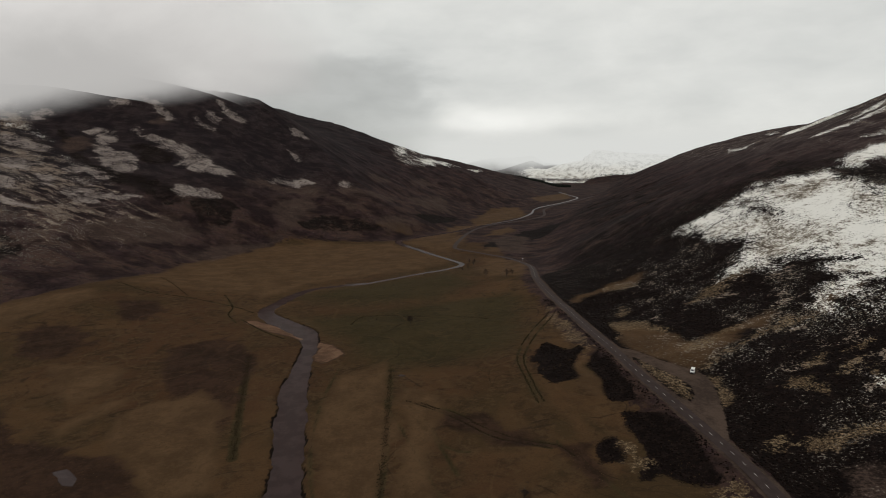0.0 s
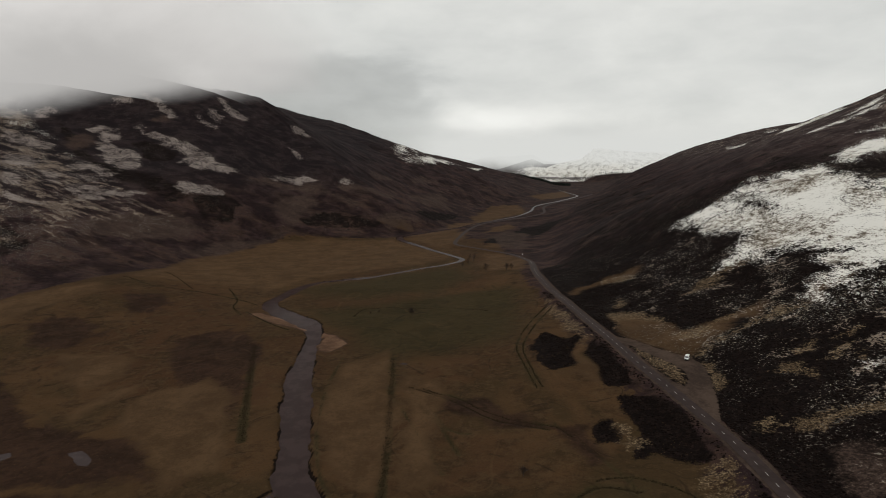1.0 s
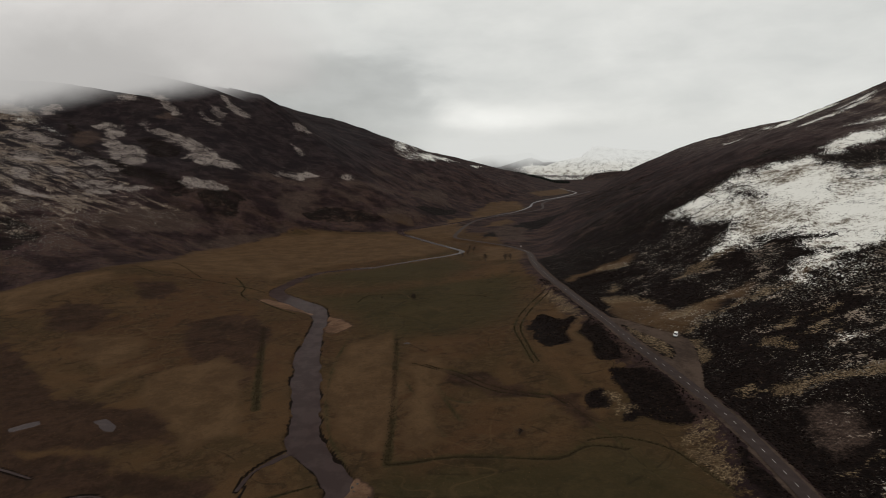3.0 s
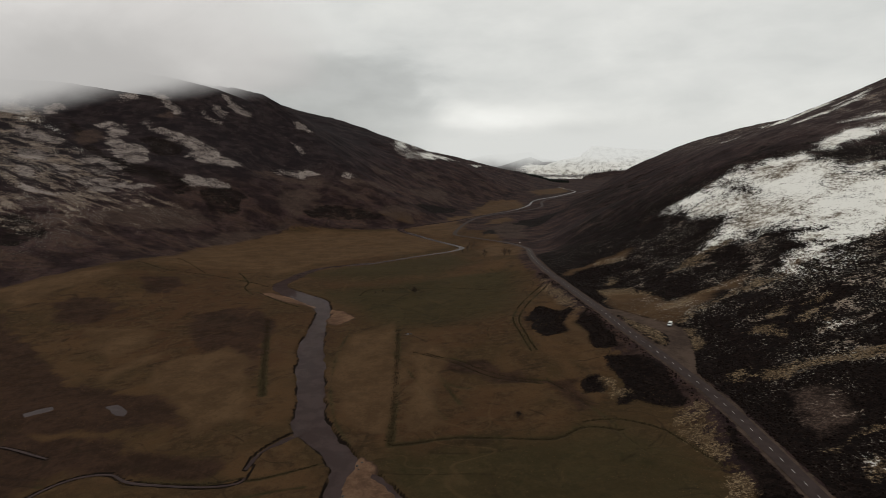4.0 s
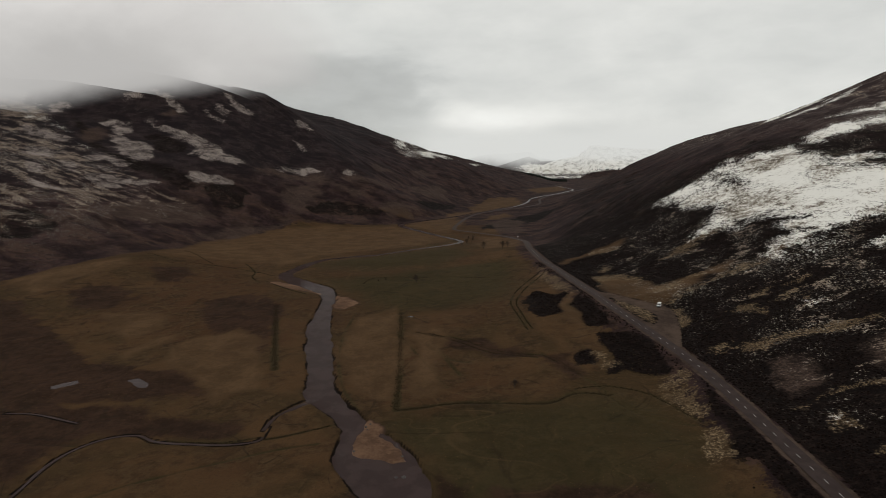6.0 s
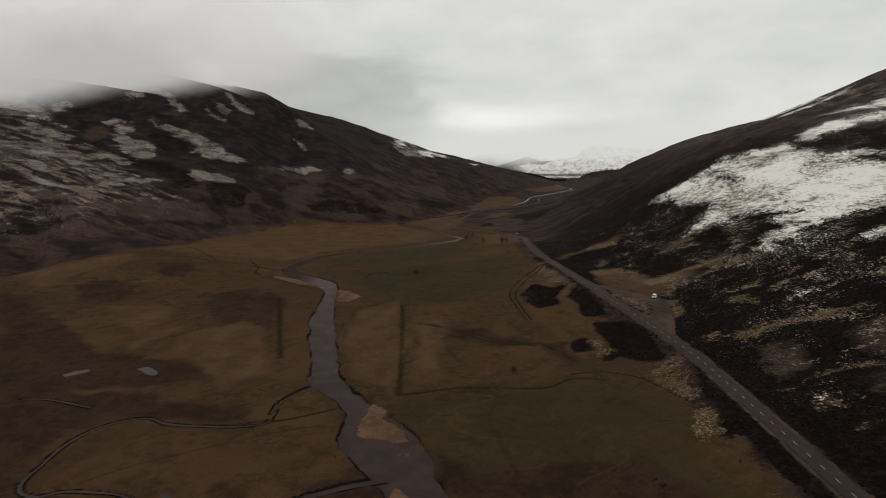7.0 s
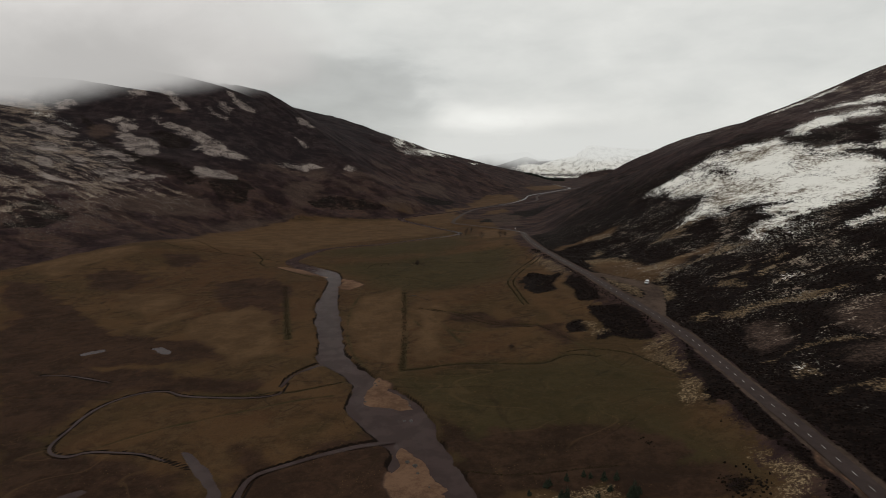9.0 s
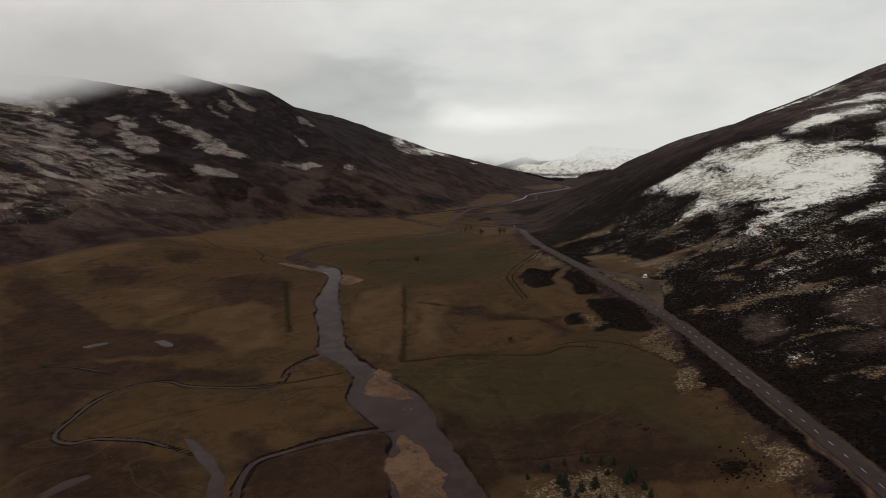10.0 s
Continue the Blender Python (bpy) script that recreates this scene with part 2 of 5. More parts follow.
water_look = material("peaty_water", water_fill)
upper_look = material("upper_water", lambda t, p: water_fill(t, p, 0.24))
still_look = material("still_water", lambda t, p: water_fill(t, p, 1.9))


def asphalt_fill(t, p):
    wear = noise_node(t, p, 5, 4, 0.6)
    grit = noise_node(t, p, 0.25, 3, 0.7)
    c = blend(t, ramp(t, wear, 0.35, 0.65), (0.031, 0.0200, 0.0178), (0.043, 0.0288, 0.0256))
    c = blend(t, math_node(t, "MULTIPLY", ramp(t, grit, 0.4, 0.7), 0.4), c, (0.021, 0.0155, 0.0145))
    return surface(t, c, 0.85, grit, 0.02, gloss=0.12)


asphalt_look = material("worn_asphalt", asphalt_fill)


def plain(name, a, b, size=1.0, rough=0.8, deep=0.05, gloss=0.25, metal=0.0):
    def fill(t, p):
        n = noise_node(t, p, size, 4, 0.6)
        return surface(t, blend(t, ramp(t, n, 0.35, 0.65), a, b), rough, n, deep, metal, gloss)
    return material(name, fill)


paint_look = plain("road_paint", (0.30, 0.29, 0.275), (0.45, 0.44, 0.42), 0.5, 0.7, 0.005)

# ---- land ----
FOOT_L = [(-900, -700), (-640, 100), (-470, 350), (-368, 480), (-318, 565), (-285, 760), (-235, 880), (-90, 925), (0, 985), (30, 1200), (95, 1420), (270, 1720), (390, 2050), (520, 2600), (640, 3200), (700, 3900)]
FOOT_R = [(175, -700), (150, 0), (128, 150), (124, 300), (118, 450), (116, 600), (112, 720), (150, 860), (185, 1100), (250, 1380), (430, 1700), (520, 2050), (700, 2600), (860, 3200), (1000, 3900)]
LS = [(-700, .36), (480, .366), (800, .55), (1000, .538), (1500, .576), (2300, .26), (3200, .5), (3900, .1)]
LC = [(-700, 300), (480, 389), (800, 232), (1100, 329), (1500, 476), (2300, 750), (3000, 76), (3900, 70)]
RS = [(-700, .55), (300, .475), (550, .692), (900, .515), (1500, .443), (2100, .853), (2700, .242), (3900, .242)]
RC = [(-700, 400), (300, 89), (600, 255), (1000, 1519), (1500, 370), (2100, 297), (2700, 152), (3900, 92)]
FLOOR = [(-700, -9), (0, -8), (200, -5), (330, 0), (430, 3), (600, 4), (750, 1), (1100, 4), (1450, 13), (1830, 18), (2600, 20), (5000, 20)]


def knots(rows, s):
    """Smooth values along rows of (place, value)."""
    a = np.array(rows, float)
    w = np.linspace(-1, 1, 7)
    return sum(np.interp(s + 90 * k, a[:, 0], a[:, 1]) for k in w) / 7


def off_line(line, x, y):
    """Distance from a polyline, the y of its nearest point, and the side (+ to the line's left)."""
    best = np.full(np.shape(x), 1e18)
    near, side = np.zeros(np.shape(x)), np.zeros(np.shape(x))
    for (ax, ay), (bx, by) in zip(line[:-1], line[1:]):
        dx, dy = bx - ax, by - ay
        u = np.clip(((x - ax) * dx + (y - ay) * dy) / (dx * dx + dy * dy), 0, 1)
        px, py = ax + u * dx, ay + u * dy
        d = (x - px) ** 2 + (y - py) ** 2
        cl = d < best
        best = np.where(cl, d, best)
        near = np.where(cl, py, near)
        side = np.where(cl, np.sign(dx * (y - py) - dy * (x - px)), side)
    return np.sqrt(best), near, side


def mound(x, y, cx, cy, rx, ry, turn=0.0):
    """A smooth bump of height 1."""
    c, s = np.cos(np.radians(turn)), np.sin(np.radians(turn))
    u, v = ((x - cx) * c + (y - cy) * s) / rx, (-(x - cx) * s + (y - cy) * c) / ry
    return np.exp(-(u * u + v * v))


def rise(D, slope, crest):
    """A hillside: eases in at its foot, flattens at its crest."""
    e = np.sqrt(D * D + 18.0 ** 2) - 18.0
    return crest * (1 - np.exp(-slope * e / crest))


def hills(x, y):
    """The broad land without water, road or fine relief."""
    z = knots(FLOOR, y)
    z = z + 0.035 * np.clip(x + 30, -200, 90) * np.clip((480 - y) / 200, 0, 1)
    d, n, s = off_line(FOOT_L, x, y)
    dl = np.where(s > 0, d, 0)
    z = z + rise(dl, knots(LS, n), knots(LC, n))
    d, n, s = off_line(FOOT_R, x, y)
    dr = np.where(s < 0, d, 0)
    z = z + rise(dr, knots(RS, n), knots(RC, n))
    for cx, cy, rx, ry, turn, h in BUMPS:
        z = z + h * mound(x, y, cx, cy, rx, ry, turn)
    return z


BUMPS = [(-480, 975, 330, 45, -20, -13), (-260, 905, 60, 35, 10, 18), (-400, 960, 180, 90, -20, 30), (-600, 1270, 330, 220, 0, 112), (-430, 1180, 170, 150, 0, 14), (-1020, 1300, 300, 240, 0, 95), (-670, 1445, 120, 80, 0, 40), (340, 540, 160, 160, 0, 16),
         (140, 60, 60, 130, 0, 16), (125, 310, 60, 110, 0, 12.7), (105, 540, 60, 130, 0, 10.6), (45, 330, 50, 80, 0, 2.8), (-310, 530, 60, 90, 0, 10.7),
         (1130, 4560, 330, 200, 0, 155), (830, 4480, 190, 130, 0, 55), (740, 4750, 300, 60, 0, 160), (400, 4830, 330, 50, 0, 165), (1700, 4560, 420, 220, 0, 130)]


def lattice(ix, iy, seed):
    h = (ix * 374761393 + iy * 668265263 + seed * 1442695041) & 0xFFFFFFFF
    h = ((h ^ (h >> 13)) * 1274126177) & 0xFFFFFFFF
    return ((h ^ (h >> 16)) & 0xFFFF) / 65535.0


def grain(x, y, size, seed):
    """Smooth value noise, -1 to 1."""
    u, v = x / size, y / size
    iu, iv = np.floor(u).astype(np.int64), np.floor(v).astype(np.int64)
    fu, fv = u - iu, v - iv
    fu, fv = fu * fu * (3 - 2 * fu), fv * fv * (3 - 2 * fv)
    a, b = lattice(iu, iv, seed), lattice(iu + 1, iv, seed)
    c, d = lattice(iu, iv + 1, seed), lattice(iu + 1, iv + 1, seed)
    return 2 * (a + (b - a) * fu + (c - a) * fv + (a - b - c + d) * fu * fv) - 1


def step(v, lo, hi):
    u = np.clip((v - lo) / (hi - lo), 0, 1)
    return u * u * (3 - 2 * u)


def spline(rows, gap):
    """Rows of numbers, the first two x and y, made into a smooth even line."""
    a = np.array(rows, float)
    a = np.vstack([2 * a[0] - a[1], a, 2 * a[-1] - a[-2]])
    out = []
    for i in range(1, len(a) - 2):
        p0, p1, p2, p3 = a[i - 1:i + 3]
        n = max(2, int(np.hypot(*(p2 - p1)[:2]) / gap))
        for k in range(n):
            u = k / n
            out.append(0.5 * (2 * p1 + (p2 - p0) * u + (2 * p0 - 5 * p1 + 4 * p2 - p3) * u ** 2 + (3 * p1 - p0 - 3 * p2 + p3) * u ** 3))
    out.append(a[-2])
    return np.array(out)


def near(line, x, y, reach):
    """Distance from a line within reach, and the line's further numbers there."""
    dist = np.full(x.shape, 1e6)
    vals = np.zeros((x.size, line.shape[1]))
    box = np.where((x > line[:, 0].min() - reach) & (x < line[:, 0].max() + reach) & (y > line[:, 1].min() - reach) & (y < line[:, 1].max() + reach))[0]
    for a, b in zip(line[:-1], line[1:]):
        k = box[(x[box] > min(a[0], b[0]) - reach) & (x[box] < max(a[0], b[0]) + reach) & (y[box] > min(a[1], b[1]) - reach) & (y[box] < max(a[1], b[1]) + reach)]
        if not k.size:
            continue
        dx, dy = b[0] - a[0], b[1] - a[1]
        u = np.clip(((x[k] - a[0]) * dx + (y[k] - a[1]) * dy) / (dx * dx + dy * dy + 1e-9), 0, 1)
        d = np.hypot(x[k] - a[0] - u * dx, y[k] - a[1] - u * dy)
        c = d < dist[k]
        k, u = k[c], u[c]
        dist[k] = d[c]
        vals[k] = a + (b - a) * u[:, None]
    return dist, vals


def inside(shape, x, y, reach):
    """Signed distance to a closed outline, + inside, for places within reach; -1e6 elsewhere."""
    a = np.array(shape, float)
    sd = np.full(x.shape, -1e6)
    k = np.where((x > a[:, 0].min() - reach) & (x < a[:, 0].max() + reach) & (y > a[:, 1].min() - reach) & (y < a[:, 1].max() + reach))[0]
    px, py = x[k], y[k]
    best, odd = np.full(k.shape, 1e12), np.zeros(k.shape, bool)
    for (ax, ay), (bx, by) in zip(a, np.roll(a, -1, 0)):
        dx, dy = bx - ax, by - ay
        u = np.clip(((px - ax) * dx + (py - ay) * dy) / (dx * dx + dy * dy + 1e-9), 0, 1)
        best = np.minimum(best, (px - ax - u * dx) ** 2 + (py - ay - u * dy) ** 2)
        odd ^= ((ay > py) != (by > py)) & (px < dx * (py - ay) / (dy if dy else 1e-9) + ax)
    sd[k] = np.where(odd, 1, -1) * np.sqrt(best)
    return sd


def broad(x, y):
    """The land with soft creases and gullies, before water and road."""
    r = np.clip(np.abs(y) * 0.022, 8, 40)
    z = sum(hills(x + r * a, y + r * b) for a, b in ((0, 0), (1, 0.4), (-1, -0.4), (-0.4, 1), (0.4, -1))) / 5
    dl, nl, sl = off_line(FOOT_L, x, y)
    dr, nr, sr = off_line(FOOT_R, x, y)
    up = np.where(sl > 0, dl, np.where(sr < 0, dr, 0))
    w = step(up, 10, 140)
    z = z + w * (3.2 * grain(x, y, 95, 3) + 1.6 * grain(x, y, 37, 4) + 0.7 * grain(x, y, 14, 5))
    z = z - w * 2.6 * np.abs(grain(nl + nr + 0.15 * x, up * 0.35, 70, 6))
    z = z + (1 - w) * (0.55 * grain(x, y, 46, 7) + 0.22 * grain(x, y, 13, 8))
    return z + 0.13 * grain(x, y, 4.3, 9)


# the road's middle line: x, y, height
ROAD = spline([(82, -700, 8), (88, -250, 8), (97, -60, 7.6), (102, 20, 7.5), (106, 58, 7.6), (108.5, 85, 7.8), (111, 121, 8), (115.2, 187, 8.6), (113.2, 221, 10), (108.7, 254, 12), (103.7, 286, 14), (100.7, 328, 15), (98.2, 374, 14.4), (96.2, 427, 13.6), (93.2, 472, 13.6), (91.2, 515, 14.5), (92, 563, 14.5), (98, 619, 12), (101, 675, 8), (88, 751, 4), (60, 798, 3), (32, 835, 3)], 4.0)
ROAD_FAR = spline([(32, 835, 3), (18, 862, 3), (26, 938, 4), (50, 1061, 5.5), (86, 1151, 7.5), (175, 1265, 9), (237, 1360, 12), (268, 1525, 15.5), (331, 1684, 17.5), (429, 1862, 20), (560, 2150, 23)], 8.0)
ROAD_HALF = 3.15
# the river's middle line: x, y, width
RIVER = spline([(30, -500, 22), (22, -120, 24), (2, 30, 27), (-6, 71, 28), (-10, 92, 24), (-14, 109, 21), (-22, 129, 27), (-30, 146, 29), (-37, 166, 16), (-48, 185, 13), (-60, 203, 17), (-65, 224, 14),
                (-75, 270, 16.5), (-84, 313, 15.5), (-89, 361, 11), (-92, 388, 12), (-105, 417, 19), (-132, 445, 17), (-148, 471, 13), (-143, 504, 11), (-136, 537, 9), (-125, 558, 7), (-105, 572, 6), (-78, 587, 5.5)], 4.0)
RIVER_FAR = spline([(-78, 587, 5.5), (-51, 617, 5.5), (-22, 650, 6), (4, 677, 6), (24, 715, 7), (10, 755, 7), (-11, 796, 8), (-37, 848, 9), (-66, 900, 11), (-70, 938, 10), (-42, 973, 8), (6, 1034, 8), (33, 1077, 9),
                    (63, 1150, 3.7), (115, 1221, 3.4), (167, 1298, 3.7), (218, 1428, 6.2), (243, 1542, 3.7), (282, 1641, 7.4), (344, 1753, 7.4), (424, 1924, 8.7), (490, 2110, 6.8), (503, 2333, 5.6), (511, 2549, 5.6)], 8.0)
SAND_BARS = [[(-38.5, 163.7), (-35.3, 173.9), (-29.8, 171.4), (-23.9, 160.5), (-18.4, 150.8), (-15.7, 142.3), (-20.0, 136.2), (-25.9, 139.4), (-32.0, 143.0), (-37.4, 148.8), (-40.6, 154.8)],
             [(-23.7, 120.9), (-20.9, 116.9), (-15.2, 105.7), (-9.2, 95), (-4.6, 83.9), (-2.2, 74.4), (4, 20), (-14, 20), (-20.9, 78.9), (-22.8, 90.5), (-20.4, 95.9), (-21.5, 108)],
             [(-154, 439), (-144.8, 442), (-117.5, 421), (-98, 402), (-97.9, 394), (-118.1, 407), (-141, 424)],
             [(-87.7, 393), (-77.3, 384), (-67, 368.2), (-72, 358), (-76, 346), (-82, 354)]]
PONDS = [[(-203.8, 226.4), (-195.2, 236.0), (-190.5, 230.5), (-199.1, 221.1)],
         [(-166.6, 231.5), (-162.5, 235.0), (-152.4, 226.8), (-150.8, 220.0), (-156.4, 220.6)],
         [(-127.5, 78.6), (-124.8, 86.3), (-119.0, 89.9), (-116.8, 88.4), (-121.0, 80.4), (-124.0, 72.7)],
         [(-97.8, 112.2), (-93.1, 110.5), (-82.1, 98.8), (-72.8, 85.7), (-66.8, 66), (-72.4, 66), (-78.9, 86.2), (-85.9, 95.4)],
         [(-27, 326), (-25, 328.5), (-21.2, 327.5), (-21.5, 324.2), (-25, 323.8)]]
STREAMS = [spline([(-75, 169.8, 2.4), (-79.5, 158.3, 1.6), (-115.7, 162, 2.2), (-128.8, 168.6, 1.6), (-140.6, 166.5, 2), (-148.5, 157.8, 1.8), (-151.6, 146.4, 2.2), (-150.4, 133, 1.6), (-149.2, 121, 1.8),
                   (-144.7, 114, 1.8), (-136.8, 111.3, 2.4), (-130.4, 114.1, 2), (-112.6, 111.3, 1.6), (-102.2, 106.3, 1.6), (-89.4, 99.4, 1.6)], 2.0),
           spline([(-21.8, 114.7, 4), (-41.1, 107.4, 3.6), (-55.3, 100.5, 3), (-65.7, 93.8, 2.8), (-67, 81.9, 3), (-64, 66, 3.4)], 2.0),
           spline([(-60.4, 200.4, 6), (-69.6, 187.9, 4), (-75.1, 180.5, 3), (-77.1, 167.9, 2)], 2.0),
           spline([(-203.9, 196.3, 1.2), (-191.7, 194.9, 1.2), (-177.2, 189.4, 1.8), (-162.3, 182.6, 1.3)], 2.0)]
DRAINS = [spline([(-31.7, 336.7, 3.6), (-26.2, 247.9, 3.6), (-23.6, 184.5, 3.2)], 4.0), spline([(-23.6, 184.5, 2.6), (0.5, 187, 2.6), (22.4, 185.2, 2.2), (43.9, 183, 2.6), (56.3, 189.8, 2.6), (71.6, 185, 2.0)], 3.0),
          spline([(-19.6, 290.9, 1.6), (2.5, 271.7, 2), (22.1, 248.7, 2), (46.4, 232.9, 1.6)], 3.0), spline([(-5.4, 94.4, 1.2), (16.3, 89.4, 1.2), (34.6, 89.9, 1.6), (50.5, 88.6, 1.2)], 3.0),
          spline([(-126.4, 363.7, 4), (-105, 284.1, 4), (-91.1, 235.1, 3.6)], 4.0)]
# old field edges and cattle tracks in the pasture


def field_line(width, *points):
    DRAINS.append(spline([(x, y, width) for x, y in points], 4.0))


field_line(0.8, (69.1, 185.8), (75.8, 163.4), (81.3, 143.8), (81.7, 131.5), (63.1, 116.3), (45.2, 102.9))
field_line(0.8, (-119.5, 450.9), (-80.3, 460.4), (-44.1, 468.9), (-11.2, 467.7))
field_line(0.8, (44.7, 520.4), (52.1, 481.2), (52.3, 456.7))
field_line(0.8, (-56.5, 300.6), (-47.6, 324.8), (-31.9, 334.7))
field_line(0.8, (-204.4, 166.5), (-184.8, 167.8), (-150.4, 161.1))
field_line(0.8, (-130.1, 117.1), (-112, 132.1), (-76.5, 147.7), (-51.5, 154.2))
field_line(0.8, (-25.2, 294.2), (-12.4, 276), (1.6, 241.5), (11.4, 235.7))
field_line(0.8, (49.5, 238.8), (66.5, 197.9), (71.7, 176.8), (79.5, 158.5), (92, 147))
field_line(0.8, (-63.6, 340.4), (-64.3, 293.1), (-59.4, 246.1), (-50.7, 209.1), (-40.2, 184.6))
field_line(0.8, (-67.6, 404.4), (-47.8, 388.1), (-25.4, 381.8), (-2.1, 351.5))
field_line(0.8, (-31.2, 288.8), (-15.9, 249.1), (-1, 204.1))
field_line(1.7, (-11.9, 287.4), (-3.5, 280.1), (3.1, 276.0), (9.4, 270.0), (18.2, 257.6), (26.7, 249.6), (34.9, 243.2), (43.0, 238.2), (49.7, 235.2), (55.1, 226.2))
field_line(0.8, (-18.8, 289.9), (-11.4, 265.2), (-2.0, 244.5), (6.1, 218.1))
field_line(0.9, (83.3, 438.4), (65.6, 400.4), (51.8, 362.4), (44.6, 333.6), (45.7, 301.5), (47.6, 274.4))
field_line(0.9, (86.0, 431.5), (68.6, 394.0), (55.1, 357.2), (48.2, 331.9), (48.6, 300.1), (50.6, 275.1))
field_line(1.3, (-310.7, 538.8), (-270.9, 514.8), (-241.6, 510.9), (-210.7, 501.7), (-177.7, 483.3), (-156.7, 465.5))
field_line(1.2, (-289.8, 582.2), (-261.4, 551.5), (-232.1, 514.6))
field_line(1.2, (-202.8, 526.3), (-180.2, 483.1), (-174.9, 458.9), (-159.7, 434.6))
field_line(1.2, (-159.4, 444.6), (-132.5, 413.9), (-112.4, 397.0))
field_line(1.2, (-70.5, 431.4), (-65.7, 451.4), (-43.9, 458.3), (-26.0, 451.5), (6.2, 449.3), (35.0, 437.2))
field_line(0.8, (-206.9, 169.8), (-192.6, 171.5), (-173.8, 170.6), (-153.0, 165.9))
field_line(0.9, (-114.9, 163.0), (-100.3, 161.0), (-87.6, 160.3), (-80.3, 161.1), (-74.5, 162.9))
field_line(0.9, (-75.1, 160.5), (-65.4, 161.7), (-57.3, 165.4), (-49.1, 169.9))
field_line(0.8, (27.6, 91.2), (35.0, 91.9), (42.4, 92.0), (47.8, 91.5), (53.5, 86.5), (59.0, 82.0), (72.8, 78.0))
field_line(0.9, (57.0, 193.4), (68.6, 194.4), (78.3, 188.9), (86.4, 180.2), (90.0, 167.7), (94.9, 148.7))
LAY_BY = [(101, 338), (106, 333), (112.3, 327), (119.1, 314), (126, 303), (133, 296), (136, 287), (135, 275), (130.5, 260), (124, 241), (119.5, 230), (115.5, 216), (113, 226), (111, 245), (107.5, 267), (103.8, 297)]
LAY_ISLAND = [(103.6, 316), (108.5, 316), (113.2, 304), (118.1, 293.5), (122, 285), (123.5, 274.4), (121.7, 265.3), (116.8, 259), (113.5, 262), (111, 271.2), (108.6, 283.7), (106, 299.6)]
PATCHES = []


def patch(kind, *outline):
    """One stretch of cover on the ground, by its outline in plan."""
    PATCHES.append((kind, outline))


# cover of the glen floor and the snow fields
patch("dark", (97, 450), (121, 465), (124, 411), (108, 350), (102, 366), (100, 424))
patch("snow", (393, 450), (417, 444), (401, 423), (379, 434))
patch("snow", (231, 343), (253, 360), (260, 343), (240, 336))
patch("tan", (-42, 972), (29, 1071), (20, 936), (-8, 862), (-34, 872), (-59, 911))
patch("tan", (63, 1258), (126, 1496), (212, 1598), (200, 1397), (102, 1203), (58, 1150))
patch("tan", (-112, 984), (-61, 1007), (-66, 988), (-100, 974))
patch("tan", (277, 1845), (537, 2550), (460, 2070), (310, 1803))
patch("tan", (59, 782), (104, 716), (88, 587), (57, 595), (36, 653))
patch("tan", (-276, 813), (-196, 887), (-84, 902), (5, 784), (-3, 705), (-101, 704), (-198, 703))
patch("green", (-28, 165), (-21, 182), (22, 184), (44, 182), (72, 185), (83, 170), (91, 145), (80, 122), (54, 122), (20, 117), (-1, 129), (-15, 144))
patch("green", (-120, 454), (-67, 462), (18, 505), (59, 507), (63, 431), (42, 353), (-1, 335), (-36, 340), (-73, 396))
patch("green", (-141, 534), (-77, 575), (4, 652), (38, 574), (-12, 510), (-88, 480))
patch("brown", (-5, 280), (23, 265), (47, 236), (66, 234), (58, 199), (52, 229), (22, 247), (2, 263))
patch("brown", (-5, 94), (11, 109), (38, 105), (58, 96), (85, 83), (82, 67), (69, 57), (52, 64), (46, 81), (15, 82), (7, 62))
# near-left brown, here and two lines on, partly corner dimming painted as cover
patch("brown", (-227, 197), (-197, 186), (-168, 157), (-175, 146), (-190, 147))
patch("dark", (-502, 574), (-482, 601), (-442, 588), (-427, 543), (-457, 510))
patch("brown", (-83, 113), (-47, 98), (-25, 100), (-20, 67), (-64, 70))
patch("brown", (-339, 697), (-303, 794), (-245, 871), (-248, 811), (-314, 710))
patch("brown", (-121, 993), (-79, 1009), (-52, 998), (-94, 969))
patch("brown", (-58, 1258), (-4, 1426), (12, 1341), (-48, 1205))
patch("brown", (-150, 1241), (-122, 1302), (-118, 1248), (-141, 1185))
patch("brown", (-439, 691), (-428, 772), (-378, 810), (-335, 801), (-367, 701), (-407, 662))
patch("dark", (-238, 920), (-208, 972), (-149, 980), (-127, 955), (-176, 921), (-218, 908))
patch("dark", (-388, 873), (-356, 924), (-315, 901), (-322, 838), (-352, 820))
patch("dark", (-693, 1042), (-582, 911), (-503, 862), (-439, 848), (-401, 842), (-384, 879), (-458, 904), (-539, 902), (-599, 983))
patch("dark", (-540, 1006), (-508, 1016), (-458, 996), (-453, 970), (-480, 940))
patch("dark", (-496, 595), (-478, 611), (-444, 605), (-421, 575), (-436, 539), (-449, 529))
patch("snow", (-152, 1840), (-130, 1893), (-91, 1705), (-113, 1702))
patch("snow", (-86, 1701), (-30, 1809), (42, 2041), (-29, 1724))
patch("tan", (-91, 983), (-63, 1007), (-50, 997), (-76, 976))
patch("snow", (224, 534), (249, 531), (275, 538), (296, 545), (309, 534), (328, 526), (341, 523), (335, 501), (344, 483), (337, 458), (344, 433), (355, 420), (365, 401), (363, 386), (343, 380), (331, 368), (315, 343), (304, 345), (290, 349), (279, 345), (270, 337), (259, 347), (261, 361), (255, 360), (253, 373), (262, 379), (273, 377), (264, 399), (249, 410), (238, 413), (223, 416), (235, 438), (244, 454), (235, 496))
patch("bare", (244, 525), (279, 539), (301, 531), (291, 492), (276, 466), (259, 488), (248, 507))
